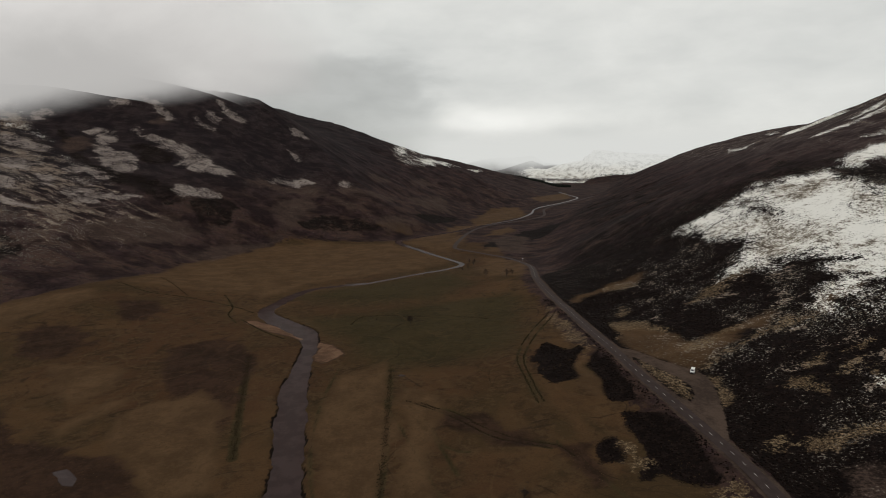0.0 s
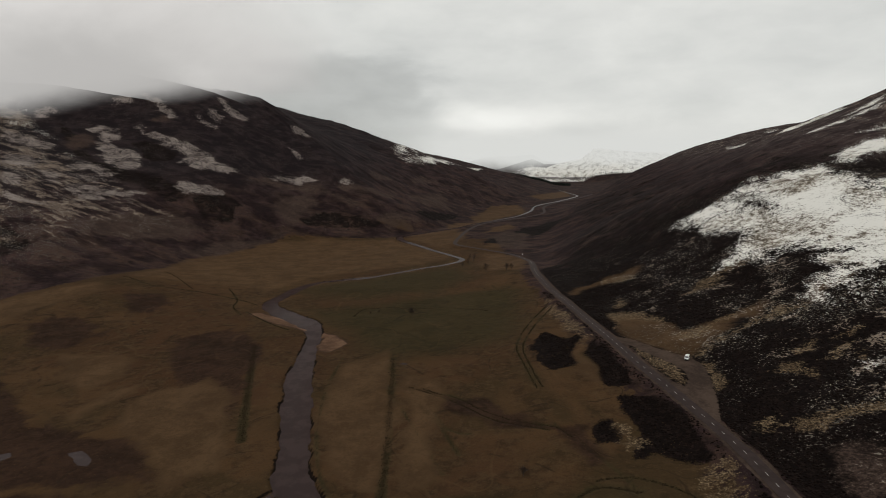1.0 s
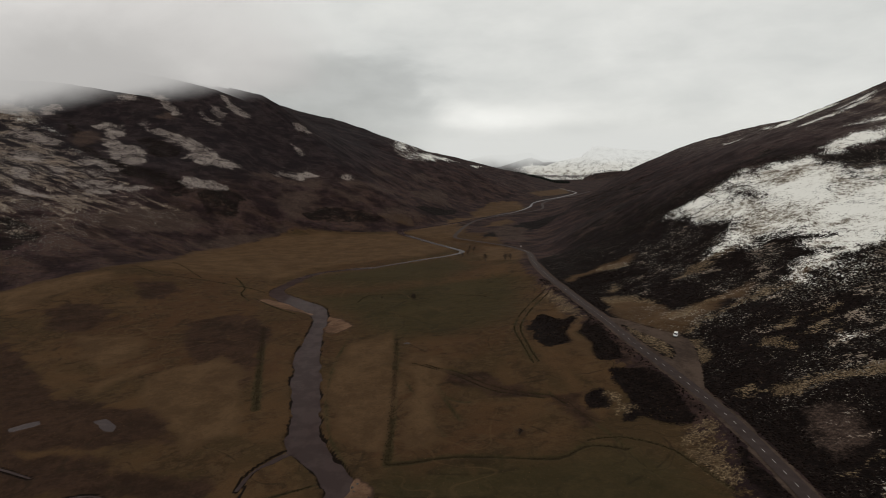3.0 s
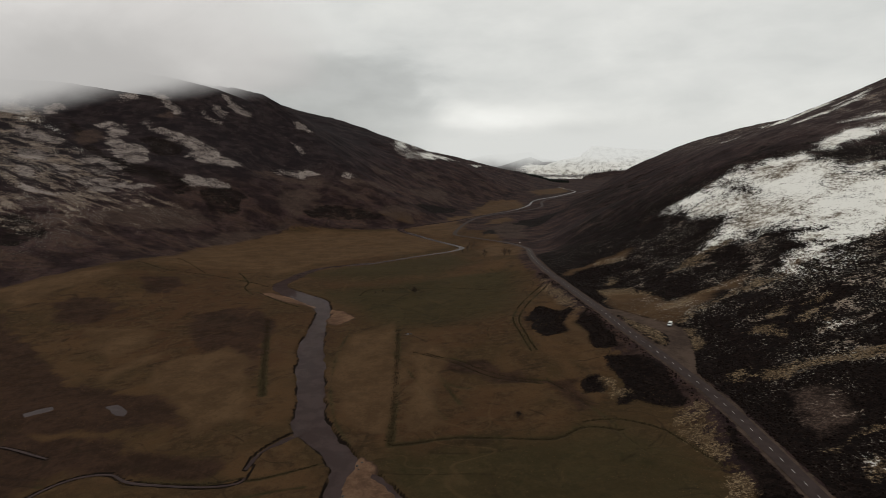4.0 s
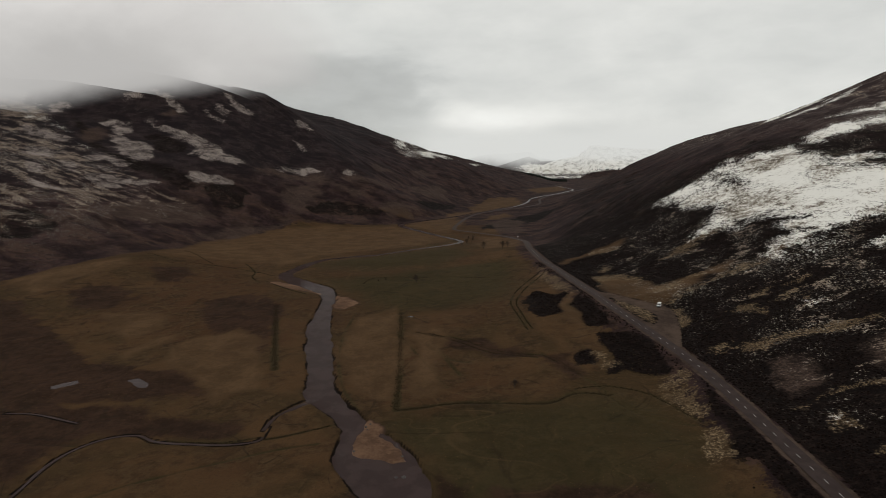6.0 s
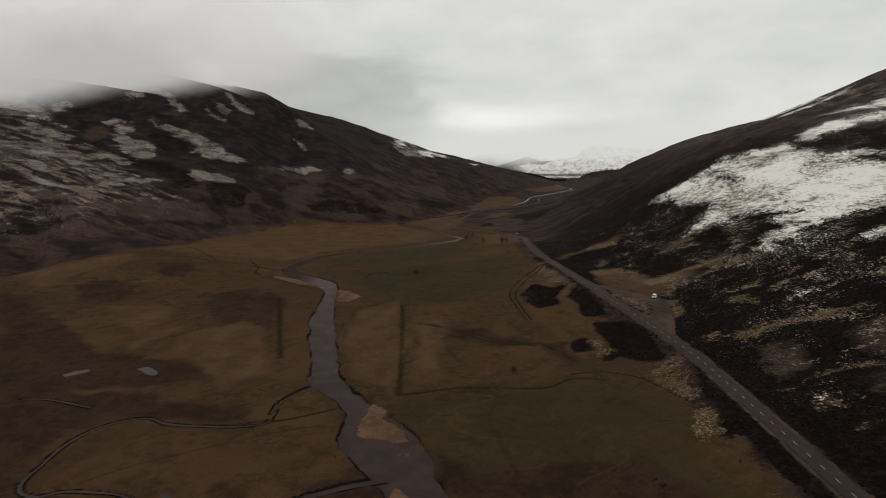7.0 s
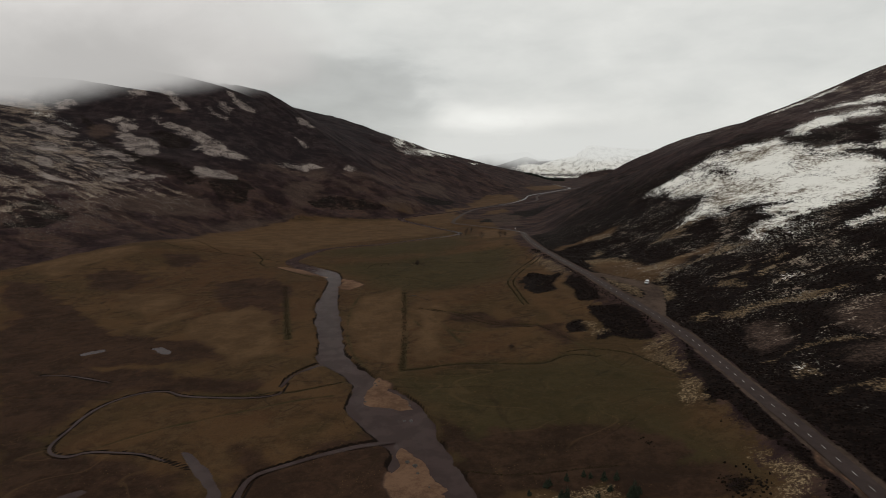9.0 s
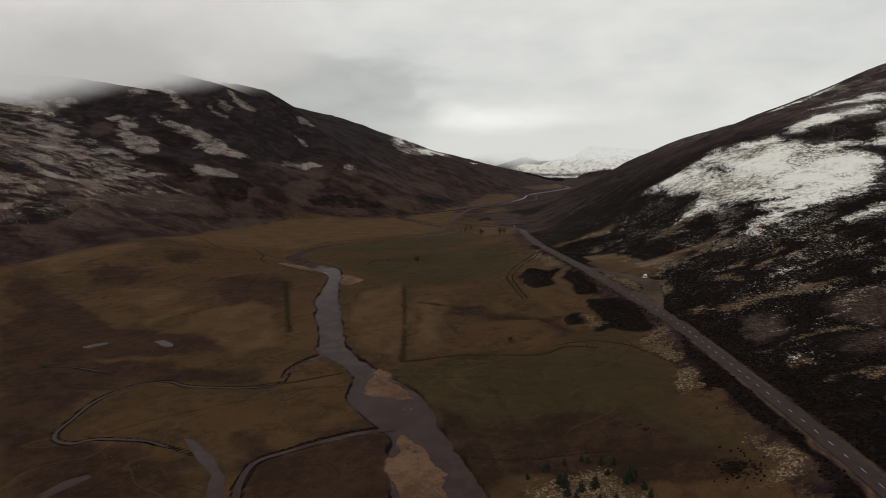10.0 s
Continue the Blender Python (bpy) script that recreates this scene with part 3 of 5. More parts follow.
patch("bare", (315, 448), (317, 430), (312, 412), (304, 428))
patch("snow", (228, 346), (241, 355), (263, 352), (256, 346), (236, 343), (226, 339))
patch("snow", (368, 531), (387, 547), (423, 548), (451, 544), (473, 543), (462, 529), (439, 527), (420, 525), (385, 516), (362, 515))
patch("snow", (427, 583), (459, 583), (491, 575), (509, 573), (495, 555), (462, 561), (436, 567))
patch("snow", (339, 458), (369, 464), (373, 447), (342, 446))
patch("snow", (415, 478), (441, 484), (422, 458), (410, 467))
patch("snow", (268, 299), (290, 308), (316, 317), (307, 306), (283, 296), (267, 292))
patch("brown", (-311, 407), (-303, 430), (-272, 426), (-248, 400), (-248, 366), (-267, 363), (-290, 379))
patch("brown", (-272, 476), (-254, 493), (-230, 469), (-233, 434), (-251, 439))
patch("brown", (-297, 321), (-288, 334), (-249, 310), (-226, 283), (-218, 256), (-222, 236), (-233, 237))
patch("brown", (-327, 362), (-305, 358), (-278, 337), (-285, 324), (-303, 330))
patch("tan", (-190, 274), (-188, 296), (-174, 307), (-171, 294), (-181, 282), (-183, 264))
patch("tan", (-250, 355), (-236, 358), (-194, 340), (-191, 317), (-203, 297), (-228, 320))
patch("tan", (-386, 451), (-369, 486), (-317, 509), (-296, 480), (-329, 440), (-337, 397))
patch("tan", (-168, 285), (-137, 311), (-112, 279), (-94, 213), (-128, 223), (-158, 248))
patch("tan", (-66, 328), (-38, 351), (-23, 250), (-25, 194), (-47, 209), (-59, 254))
patch("tan", (-23, 310), (-2, 294), (-3, 198), (-15, 193))
patch("brown", (-283, 272), (-269, 289), (-231, 263), (-218, 231), (-235, 225), (-254, 233))
patch("tan", (-143, 236), (-145, 286), (-111, 282), (-89, 209), (-113, 199))
patch("bare", (214, 328), (241, 350), (257, 341), (279, 338), (272, 318), (249, 309), (231, 302), (229, 327), (214, 314))
patch("snow", (220, 334), (242, 346), (255, 338), (261, 328), (247, 324), (234, 331), (220, 323))
# boggy brown spread over the near left, also painting in lens corner falloff
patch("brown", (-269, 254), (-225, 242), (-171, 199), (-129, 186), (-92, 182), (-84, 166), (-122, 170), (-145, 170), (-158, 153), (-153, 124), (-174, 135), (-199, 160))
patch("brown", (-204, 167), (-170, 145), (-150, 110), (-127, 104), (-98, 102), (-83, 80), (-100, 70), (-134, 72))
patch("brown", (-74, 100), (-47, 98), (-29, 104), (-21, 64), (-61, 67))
patch("green", (-190, 147), (-151, 123), (-139, 94), (-146, 88))
# wider brown: bog colour plus painted falloff towards the near left corner
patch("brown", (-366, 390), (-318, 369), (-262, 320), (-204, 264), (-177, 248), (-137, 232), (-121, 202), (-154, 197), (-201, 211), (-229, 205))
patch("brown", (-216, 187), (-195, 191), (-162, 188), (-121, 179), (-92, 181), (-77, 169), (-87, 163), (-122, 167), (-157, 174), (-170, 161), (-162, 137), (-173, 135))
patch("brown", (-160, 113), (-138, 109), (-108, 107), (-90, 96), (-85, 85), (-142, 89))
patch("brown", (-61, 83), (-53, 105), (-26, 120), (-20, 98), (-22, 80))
patch("brown", (-187, 384), (-151, 403), (-113, 338), (-106, 263), (-139, 268))
patch("brown", (11, 104), (38, 95), (59, 95), (60, 86), (36, 87), (12, 92))
patch("brown", (-7, 135), (5, 117), (19, 110), (21, 96), (6, 93), (-2, 107))
patch("green", (-4, 150), (40, 147), (79, 122), (89, 90), (87, 73), (-4, 89))
patch("brown", (11, 122), (39, 122), (66, 112), (77, 94), (64, 85), (33, 95), (13, 103))
patch("snow", (-152, 1760), (-140, 1880), (-100, 1900), (-84, 1830), (-112, 1850), (-116, 1693), (-135, 1690))
patch("snow", (-83, 1743), (-26, 1867), (30, 2200), (12, 1827), (-57, 1715))
patch("snow", (-20, 2060), (40, 2450), (136, 2560), (178, 2599), (136, 2450), (60, 2250))
patch("grey", (-160, 1763), (-136, 1667), (-115, 1643), (-99, 1595), (-124, 1621))
patch("frost", (-160, 1763), (-146, 1837), (-100, 1900), (-40, 1900), (20, 2100), (60, 2400), (170, 2650), (178, 2599), (100, 2300), (40, 1950), (0, 1800), (-40, 1690), (-99, 1595), (-124, 1621))
patch("dark", (120, 1010), (150, 1080), (215, 1150), (240, 1120), (190, 1020), (150, 960))
patch("dark", (62, 880), (85, 960), (120, 1000), (130, 940), (100, 860))
patch("dark", (-60, 1080), (-20, 1180), (30, 1260), (20, 1180), (-20, 1090))
patch("dark", (-210, 935), (-150, 985), (-90, 985), (-120, 950), (-180, 925))
patch("tan", (70, 1010), (95, 1090), (130, 1140), (140, 1110), (105, 1030))
patch("tan", (55, 850), (75, 880), (95, 850), (80, 820))
patch("tan", (-300, 541), (-316, 690), (-261, 825), (-170, 890), (-75, 852), (12, 757), (-4, 696), (-90, 624), (-140, 580), (-164, 511), (-203, 543), (-238, 544))
# heather, dry grass and burnt strips of the slopes
patch("tan", (117, 380), (135, 375), (145, 356), (145, 334), (151, 326), (163, 329), (174, 336), (184, 340), (196, 349), (201, 348), (200, 338), (189, 331), (177, 325), (162, 316), (147, 307), (137, 302), (128, 308), (120, 322), (112, 337), (111, 359))
patch("straw", (117, 389), (128, 391), (140, 376), (146, 359), (144, 351), (132, 365), (120, 365), (108, 350))
patch("straw", (139, 327), (149, 329), (161, 331), (173, 338), (184, 343), (178, 333), (163, 323), (149, 316), (139, 317))
patch("straw", (137, 298), (149, 306), (162, 312), (176, 320), (191, 327), (202, 328), (212, 329), (209, 323), (196, 320), (182, 318), (164, 308), (147, 299), (139, 294))
patch("straw", (195, 330), (204, 336), (208, 329), (203, 323), (195, 323))
patch("straw", (169, 392), (184, 410), (198, 411), (208, 420), (222, 419), (233, 415), (241, 412), (228, 403), (214, 406), (198, 399), (193, 391), (183, 395), (175, 391))
patch("snow", (201, 413), (210, 417), (223, 417), (233, 415), (241, 411), (228, 405), (216, 409), (206, 409))
patch("tan", (100, 462), (110, 476), (129, 486), (146, 493), (160, 487), (167, 479), (160, 468), (146, 473), (132, 478), (113, 464), (102, 453))
patch("straw", (139, 485), (148, 481), (159, 469), (157, 461), (145, 469), (137, 476))
patch("straw", (126, 417), (135, 425), (136, 413), (130, 401), (124, 403))
patch("tan", (216, 328), (226, 339), (237, 346), (251, 348), (256, 342), (250, 335), (238, 334), (228, 329), (219, 322))
patch("straw", (206, 326), (215, 329), (226, 339), (239, 349), (251, 351), (236, 344), (226, 335), (217, 326), (207, 320))
patch("bare", (221, 323), (234, 327), (241, 323), (254, 331), (266, 331), (265, 322), (255, 311), (241, 304), (226, 297), (230, 309), (215, 306), (211, 308))
patch("frost", (211, 308), (222, 318), (234, 323), (243, 324), (256, 330), (267, 331), (265, 320), (256, 310), (241, 305), (227, 298), (231, 311), (217, 307))
patch("straw", (198, 278), (209, 283), (220, 282), (219, 279), (208, 278), (198, 274))
patch("straw", (180, 273), (189, 282), (196, 281), (190, 275), (179, 269))
patch("straw", (185, 260), (192, 265), (200, 268), (207, 272), (200, 264), (188, 257))
patch("straw", (161, 257), (170, 264), (176, 263), (178, 256), (176, 247), (170, 245), (167, 252))
patch("frost", (197, 250), (203, 251), (210, 247), (205, 241), (197, 243))
patch("straw", (202, 262), (205, 261), (200, 250), (196, 250))
patch("straw", (145.2, 213.7), (153.8, 220.0), (165.8, 222.2), (175.7, 220.9), (186.5, 221.2), (195.6, 219.1), (209.1, 216.3), (204.9, 210.5), (190.5, 211.8), (181.1, 213.0), (173.9, 213.9), (164.3, 215.2), (155.7, 213.9), (146.9, 209.7))
patch("straw", (129.5, 214.8), (135.4, 223.4), (141.4, 227.3), (143.4, 222.4), (137.3, 215.7), (131.6, 212.7))
patch("straw", (138, 288), (141, 282), (139, 269), (139, 260), (133, 254), (128, 252), (132, 268))
patch("straw", (105, 312), (111, 314), (114, 303), (119, 293), (122, 283), (124, 274), (121, 265), (116, 260), (113, 263), (113, 273), (110, 285), (108, 301))
patch("dark", (105, 310), (108, 298), (111, 284), (113, 271), (110, 266), (107, 277), (104, 295))
patch("dark", (54, 332), (58, 352), (68, 359), (73, 342), (82, 345), (85, 334), (79, 317), (74, 301), (67, 294), (60, 290), (56, 294), (56, 312))
patch("dark", (90, 337), (94, 316), (96, 294), (98, 272), (100, 260), (93, 260), (82, 262), (80, 270), (79, 292), (83, 315))
patch("dark", (82, 254), (90, 255), (96, 251), (103, 246), (107, 234), (108, 220), (108, 209), (107, 199), (94, 202), (83, 208), (71, 204), (77, 221), (81, 225), (81, 238))
patch("dark", (64.1, 230.2), (69.9, 236.8), (74.0, 234.8), (74.6, 226.4), (73.0, 218.3), (68.7, 214.5), (63.6, 215.2), (62.0, 222.4))
patch("straw", (75.2, 231.0), (80.5, 222.8), (84.9, 217.7), (77.2, 214.4), (72.3, 211.9), (71.9, 218.5))
patch("straw", (82, 446), (89, 407), (91, 361), (91, 335), (84, 327), (84, 350), (79, 376), (77, 404))
patch("tan", (82, 333), (89, 335), (80, 303), (78, 288), (79, 268), (73, 275), (70, 286), (76, 306))
patch("brown", (144.5, 199.7), (153.3, 200.4), (160.0, 194.7), (157.4, 178.3), (152.0, 164.4), (144.5, 160.6), (138.2, 162.6), (135.7, 172.0), (139.2, 186.4))
patch("brown", (191, 190), (199, 193), (208, 190), (210, 183), (193, 160), (180, 156), (178, 162), (182, 177))
patch("brown", (168.8, 148.5), (176.5, 150.7), (184.7, 149.2), (171.3, 131.7), (161.5, 130.2), (160.9, 138.0))
patch("straw", (129.4, 151.9), (138.1, 153.7), (146.2, 155.2), (155.1, 157.9), (162.3, 157.8), (171.3, 156.9), (175.3, 155.0), (172.0, 152.0), (162.0, 153.7), (152.3, 153.5), (143.5, 150.7), (133.8, 148.3))
patch("straw", (133.0, 135.4), (139.8, 142.6), (143.5, 143.0), (143.7, 135.8), (139.7, 128.9), (135.1, 129.6), (130.7, 128.6))
patch("frost", (135.4, 135.7), (140.9, 141.8), (142.8, 141.2), (141.3, 135.2), (137.0, 132.5))
patch("frost", (149.2, 135.1), (152.4, 136.0), (150.9, 132.3), (148.2, 132.2))
patch("straw", (132.8, 116.0), (141.3, 119.5), (148.0, 120.1), (153.4, 119.0), (162.2, 119.7), (154.5, 109.8), (146.5, 108.4), (146.4, 115.0), (141.4, 116.5), (132.5, 112.4))
patch("straw", (139.4, 217.9), (150.6, 221.1), (161.0, 223.6), (166.1, 223.5), (156.4, 216.5), (144.9, 212.5))
patch("straw", (89.2, 184.3), (96.8, 194.4), (105.2, 197.9), (111.8, 198.8), (110.4, 189.0), (106.4, 176.6), (103.6, 161.3), (100.2, 148.8), (96.6, 147.0), (93.9, 152.1), (92.0, 159.7), (90.5, 169.1), (87.2, 174.7))
patch("dark", (92.6, 177.9), (96.8, 175.6), (97.0, 164.9), (94.5, 161.0), (92.4, 168.9))
patch("straw", (91.0, 140.2), (97.8, 143.2), (96.9, 133.8), (93.9, 124.8), (89.4, 121.7), (84.9, 121.1), (83.8, 124.8))
patch("straw", (88.8, 86.8), (94.4, 86.9), (95.6, 80.8), (96.5, 76.0), (95.9, 71.2), (96.0, 66.1), (93.7, 61.1), (90.1, 59.4), (86.3, 59.4), (83.4, 59.3), (84.6, 64.5), (88.1, 69.2), (88.4, 74.3), (86.5, 78.4))
patch("dark", (73.0, 72.0), (78.8, 75.1), (83.8, 76.5), (87.5, 75.3), (87.1, 70.0), (85.4, 65.6), (80.2, 63.4), (75.7, 63.6), (72.3, 66.2))
patch("straw", (19.6, 71.5), (23.2, 76.4), (28.3, 80.6), (32.9, 81.9), (38.1, 81.9), (43.0, 80.8), (46.4, 77.6), (46.8, 73.1), (48.2, 69.2), (51.0, 66.2), (51.3, 62.1), (49.2, 55.0), (18.3, 59.7))
patch("straw", (89.0, 51.9), (93.0, 54.6), (94.2, 52.5), (91.1, 49.1))
patch("dark", (98.2, 137.9), (104.9, 139.7), (107.4, 130.8), (105.7, 119.2), (105.3, 107.6), (104.7, 96.9), (103.2, 86.2), (101.7, 79.1), (100.3, 72.5), (99.8, 66.2), (99.1, 60.4), (97.9, 54.2), (95.6, 46.3), (89.4, 48.7), (95.3, 55.9), (96.7, 61.4), (98.2, 67.6), (98.0, 74.6), (98.8, 80.5), (99.5, 89.6), (98.6, 101.6), (98.0, 111.9), (94.1, 118.9), (94.0, 125.4))
patch("dark", (109.4, 180.5), (112.1, 174.5), (111.8, 159.5), (109.8, 140.4), (108.2, 131.7), (105.3, 139.5), (99.0, 138.8), (101.3, 149.1), (105.1, 164.3))
patch("grey", (-626, 1026), (-617, 1038), (-611, 1044), (-600, 1048), (-584, 1041), (-571, 1028), (-566, 1011), (-577, 1008), (-587, 1012), (-599, 1027), (-610, 1024))
patch("grey", (-586, 1004), (-575, 1004), (-557, 986), (-539, 960), (-538, 979), (-525, 981), (-506, 954), (-486, 921), (-490, 903), (-503, 895), (-520, 903), (-541, 922), (-565, 954))
patch("grey", (-563, 1050), (-548, 1047), (-530, 1035), (-516, 1042), (-503, 1035), (-484, 1038), (-460, 1039), (-435, 1026), (-413, 1018), (-397, 1001), (-376, 996), (-363, 1005), (-368, 985), (-390, 970), (-417, 968), (-446, 966), (-437, 984), (-465, 1004), (-494, 1015), (-516, 1023), (-538, 1036))
patch("grey", (-603, 1163), (-586, 1169), (-564, 1154), (-544, 1141), (-524, 1130), (-510, 1116), (-519, 1111), (-538, 1124), (-559, 1134), (-579, 1145))
patch("grey", (-471, 1230), (-457, 1232), (-438, 1216), (-417, 1202), (-397, 1191), (-405, 1175), (-419, 1175), (-434, 1185), (-451, 1202))
patch("grey", (-468, 1168), (-461, 1176), (-441, 1166), (-441, 1154), (-450, 1150), (-436, 1137), (-446, 1136), (-460, 1154))
patch("grey", (-480, 1134), (-471, 1136), (-454, 1129), (-441, 1120), (-452, 1115), (-468, 1123))
patch("grey", (-632, 1126), (-625, 1141), (-613, 1141), (-599, 1123), (-611, 1113), (-625, 1113))
patch("grey", (-734, 1050), (-738, 1072), (-718, 1079), (-705, 1062), (-712, 1047), (-723, 1035))
patch("grey", (-414, 884), (-408, 904), (-395, 914), (-376, 920), (-358, 925), (-359, 912), (-378, 893), (-400, 883))
patch("grey", (-310, 1035), (-293, 1062), (-272, 1060), (-253, 1064), (-235, 1064), (-258, 1042), (-278, 1043), (-298, 1040))
patch("frost", (-306, 1041), (-293, 1060), (-274, 1060), (-278, 1049), (-293, 1043))
patch("brown", (-335, 1000), (-313, 1025), (-286, 1032), (-248, 1041), (-224, 1048), (-205, 1040), (-238, 1019), (-271, 1015), (-307, 1005))
patch("brown", (-275, 948), (-268, 982), (-240, 1006), (-216, 992), (-223, 961), (-235, 924), (-233, 900), (-250, 896), (-269, 913))
patch("grey", (-513, 767), (-516, 791), (-508, 809), (-484, 822), (-460, 836), (-435, 837), (-446, 825), (-470, 810), (-474, 784), (-486, 773), (-501, 772))
patch("grey", (-318, 1226), (-302, 1237), (-279, 1222), (-289, 1202), (-308, 1210))
patch("grey", (-304, 1139), (-285, 1138), (-273, 1127), (-285, 1121))
patch("brown", (-620, 939), (-633, 982), (-622, 1011), (-598, 1003), (-581, 983), (-585, 955), (-600, 935))
patch("brown", (-538, 1081), (-531, 1110), (-515, 1110), (-516, 1089), (-531, 1076))
patch("frost", (-810, 1082), (-805, 1097), (-775, 1083), (-751, 1064), (-746, 1047), (-777, 1056), (-792, 1056))
patch("frost", (-764, 1015), (-741, 1018), (-715, 1015), (-665, 989), (-633, 963), (-647, 961), (-677, 971), (-711, 981), (-738, 980))
patch("grey", (-722, 957), (-691, 952), (-653, 943), (-628, 941), (-626, 921), (-654, 910), (-687, 909))
patch("frost", (-622, 932), (-603, 926), (-581, 913), (-587, 907), (-607, 915))
patch("grey", (-644, 850), (-624, 868), (-601, 859), (-595, 825), (-615, 810))
patch("grey", (-569, 869), (-558, 895), (-537, 888), (-506, 872), (-509, 859), (-535, 869), (-552, 857))
patch("grey", (-571, 810), (-557, 820), (-538, 805), (-537, 778))
patch("grey", (-591, 777), (-570, 767), (-541, 734), (-547, 717))
patch("grey", (-541, 839), (-525, 852), (-503, 841), (-514, 833), (-531, 828))
patch("grey", (-527, 689), (-511, 693), (-491, 693), (-503, 682), (-518, 676))
patch("grey", (-193, 1079), (-180, 1092), (-166, 1092), (-180, 1074))
patch("brown", (-224, 1025), (-185, 1027), (-154, 1024), (-143, 1012), (-162, 1007), (-192, 1010))
patch("brown", (-112, 1003), (-85, 1034), (-50, 1037), (-63, 998), (-91, 985))
patch("brown", (-202, 1068), (-152, 1083), (-95, 1160), (-102, 1112), (-149, 1059), (-189, 1055))
patch("brown", (-76, 1215), (-31, 1321), (8, 1332), (20, 1269), (-17, 1233), (-57, 1187))
patch("brown", (-156, 1240), (-143, 1267), (-116, 1271), (-124, 1228), (-145, 1202))
patch("brown", (-80, 1397), (-58, 1513), (-28, 1504), (-47, 1414), (-72, 1361))
patch("tan", (76, 1178), (108, 1411), (162, 1563), (203, 1525), (186, 1346), (138, 1272), (102, 1212))
patch("tan", (-92, 995), (-69, 1017), (-55, 1003), (-81, 981))
patch("tan", (-60, 945), (-23, 982), (16, 994), (46, 1027), (32, 912), (14, 865), (5, 824), (-12, 839), (-38, 886))
patch("tan", (6, 1105), (53, 1173), (69, 1144), (33, 1069), (6, 1040))
patch("brown", (72, 958), (118, 1038), (143, 998), (129, 864), (110, 814), (79, 832), (56, 863))
patch("drift", (400, 646), (431, 655), (467, 662), (518, 687), (501, 663), (458, 650), (423, 643))
patch("drift", (456, 670), (572, 803), (676, 897), (631, 837), (486, 681))
patch("drift", (567, 992), (637, 1013), (699, 1022), (651, 951), (596, 947))
patch("drift", (933, 1709), (994, 1773), (977, 1701), (932, 1655))
patch("drift", (812, 1671), (817, 1605), (869, 1638), (519, 1004), (574, 1153))
patch("drift", (377, 545), (390, 548), (403, 550), (418, 549), (395, 517), (380, 520), (366, 521))
# bare gravel bank under the road
patch("sand", (105.2, 86), (103.4, 66), (101.4, 46), (99.4, 24), (96.2, 24), (98.4, 46), (100.6, 64), (103.2, 80))


def level_line(line, drop, flat=9):
    """Gives a line of x, y, width a fourth number: its smooth height, drop below the land."""
    z = broad(line[:, 0], line[:, 1])
    k = np.ones(2 * flat + 1) / (2 * flat + 1)
    z = np.convolve(np.pad(z, flat, mode="edge"), k, "valid")
    return np.column_stack([line, z - drop])


RIVER, RIVER_FAR = level_line(RIVER, 0.5, 20), level_line(RIVER_FAR, 0.4, 14)
STREAMS = [level_line(s, 0.35, 6) for s in STREAMS]
POND_LEVEL = [float(broad(np.array([np.mean([q[0] for q in s])]), np.array([np.mean([q[1] for q in s])]))[0]) - 0.25 for s in PONDS]


def deep(y):
    """How far the water lies below its banks; the upper river runs almost level with the turf."""
    return np.interp(y, [390, 500], [0.75, 0.12])




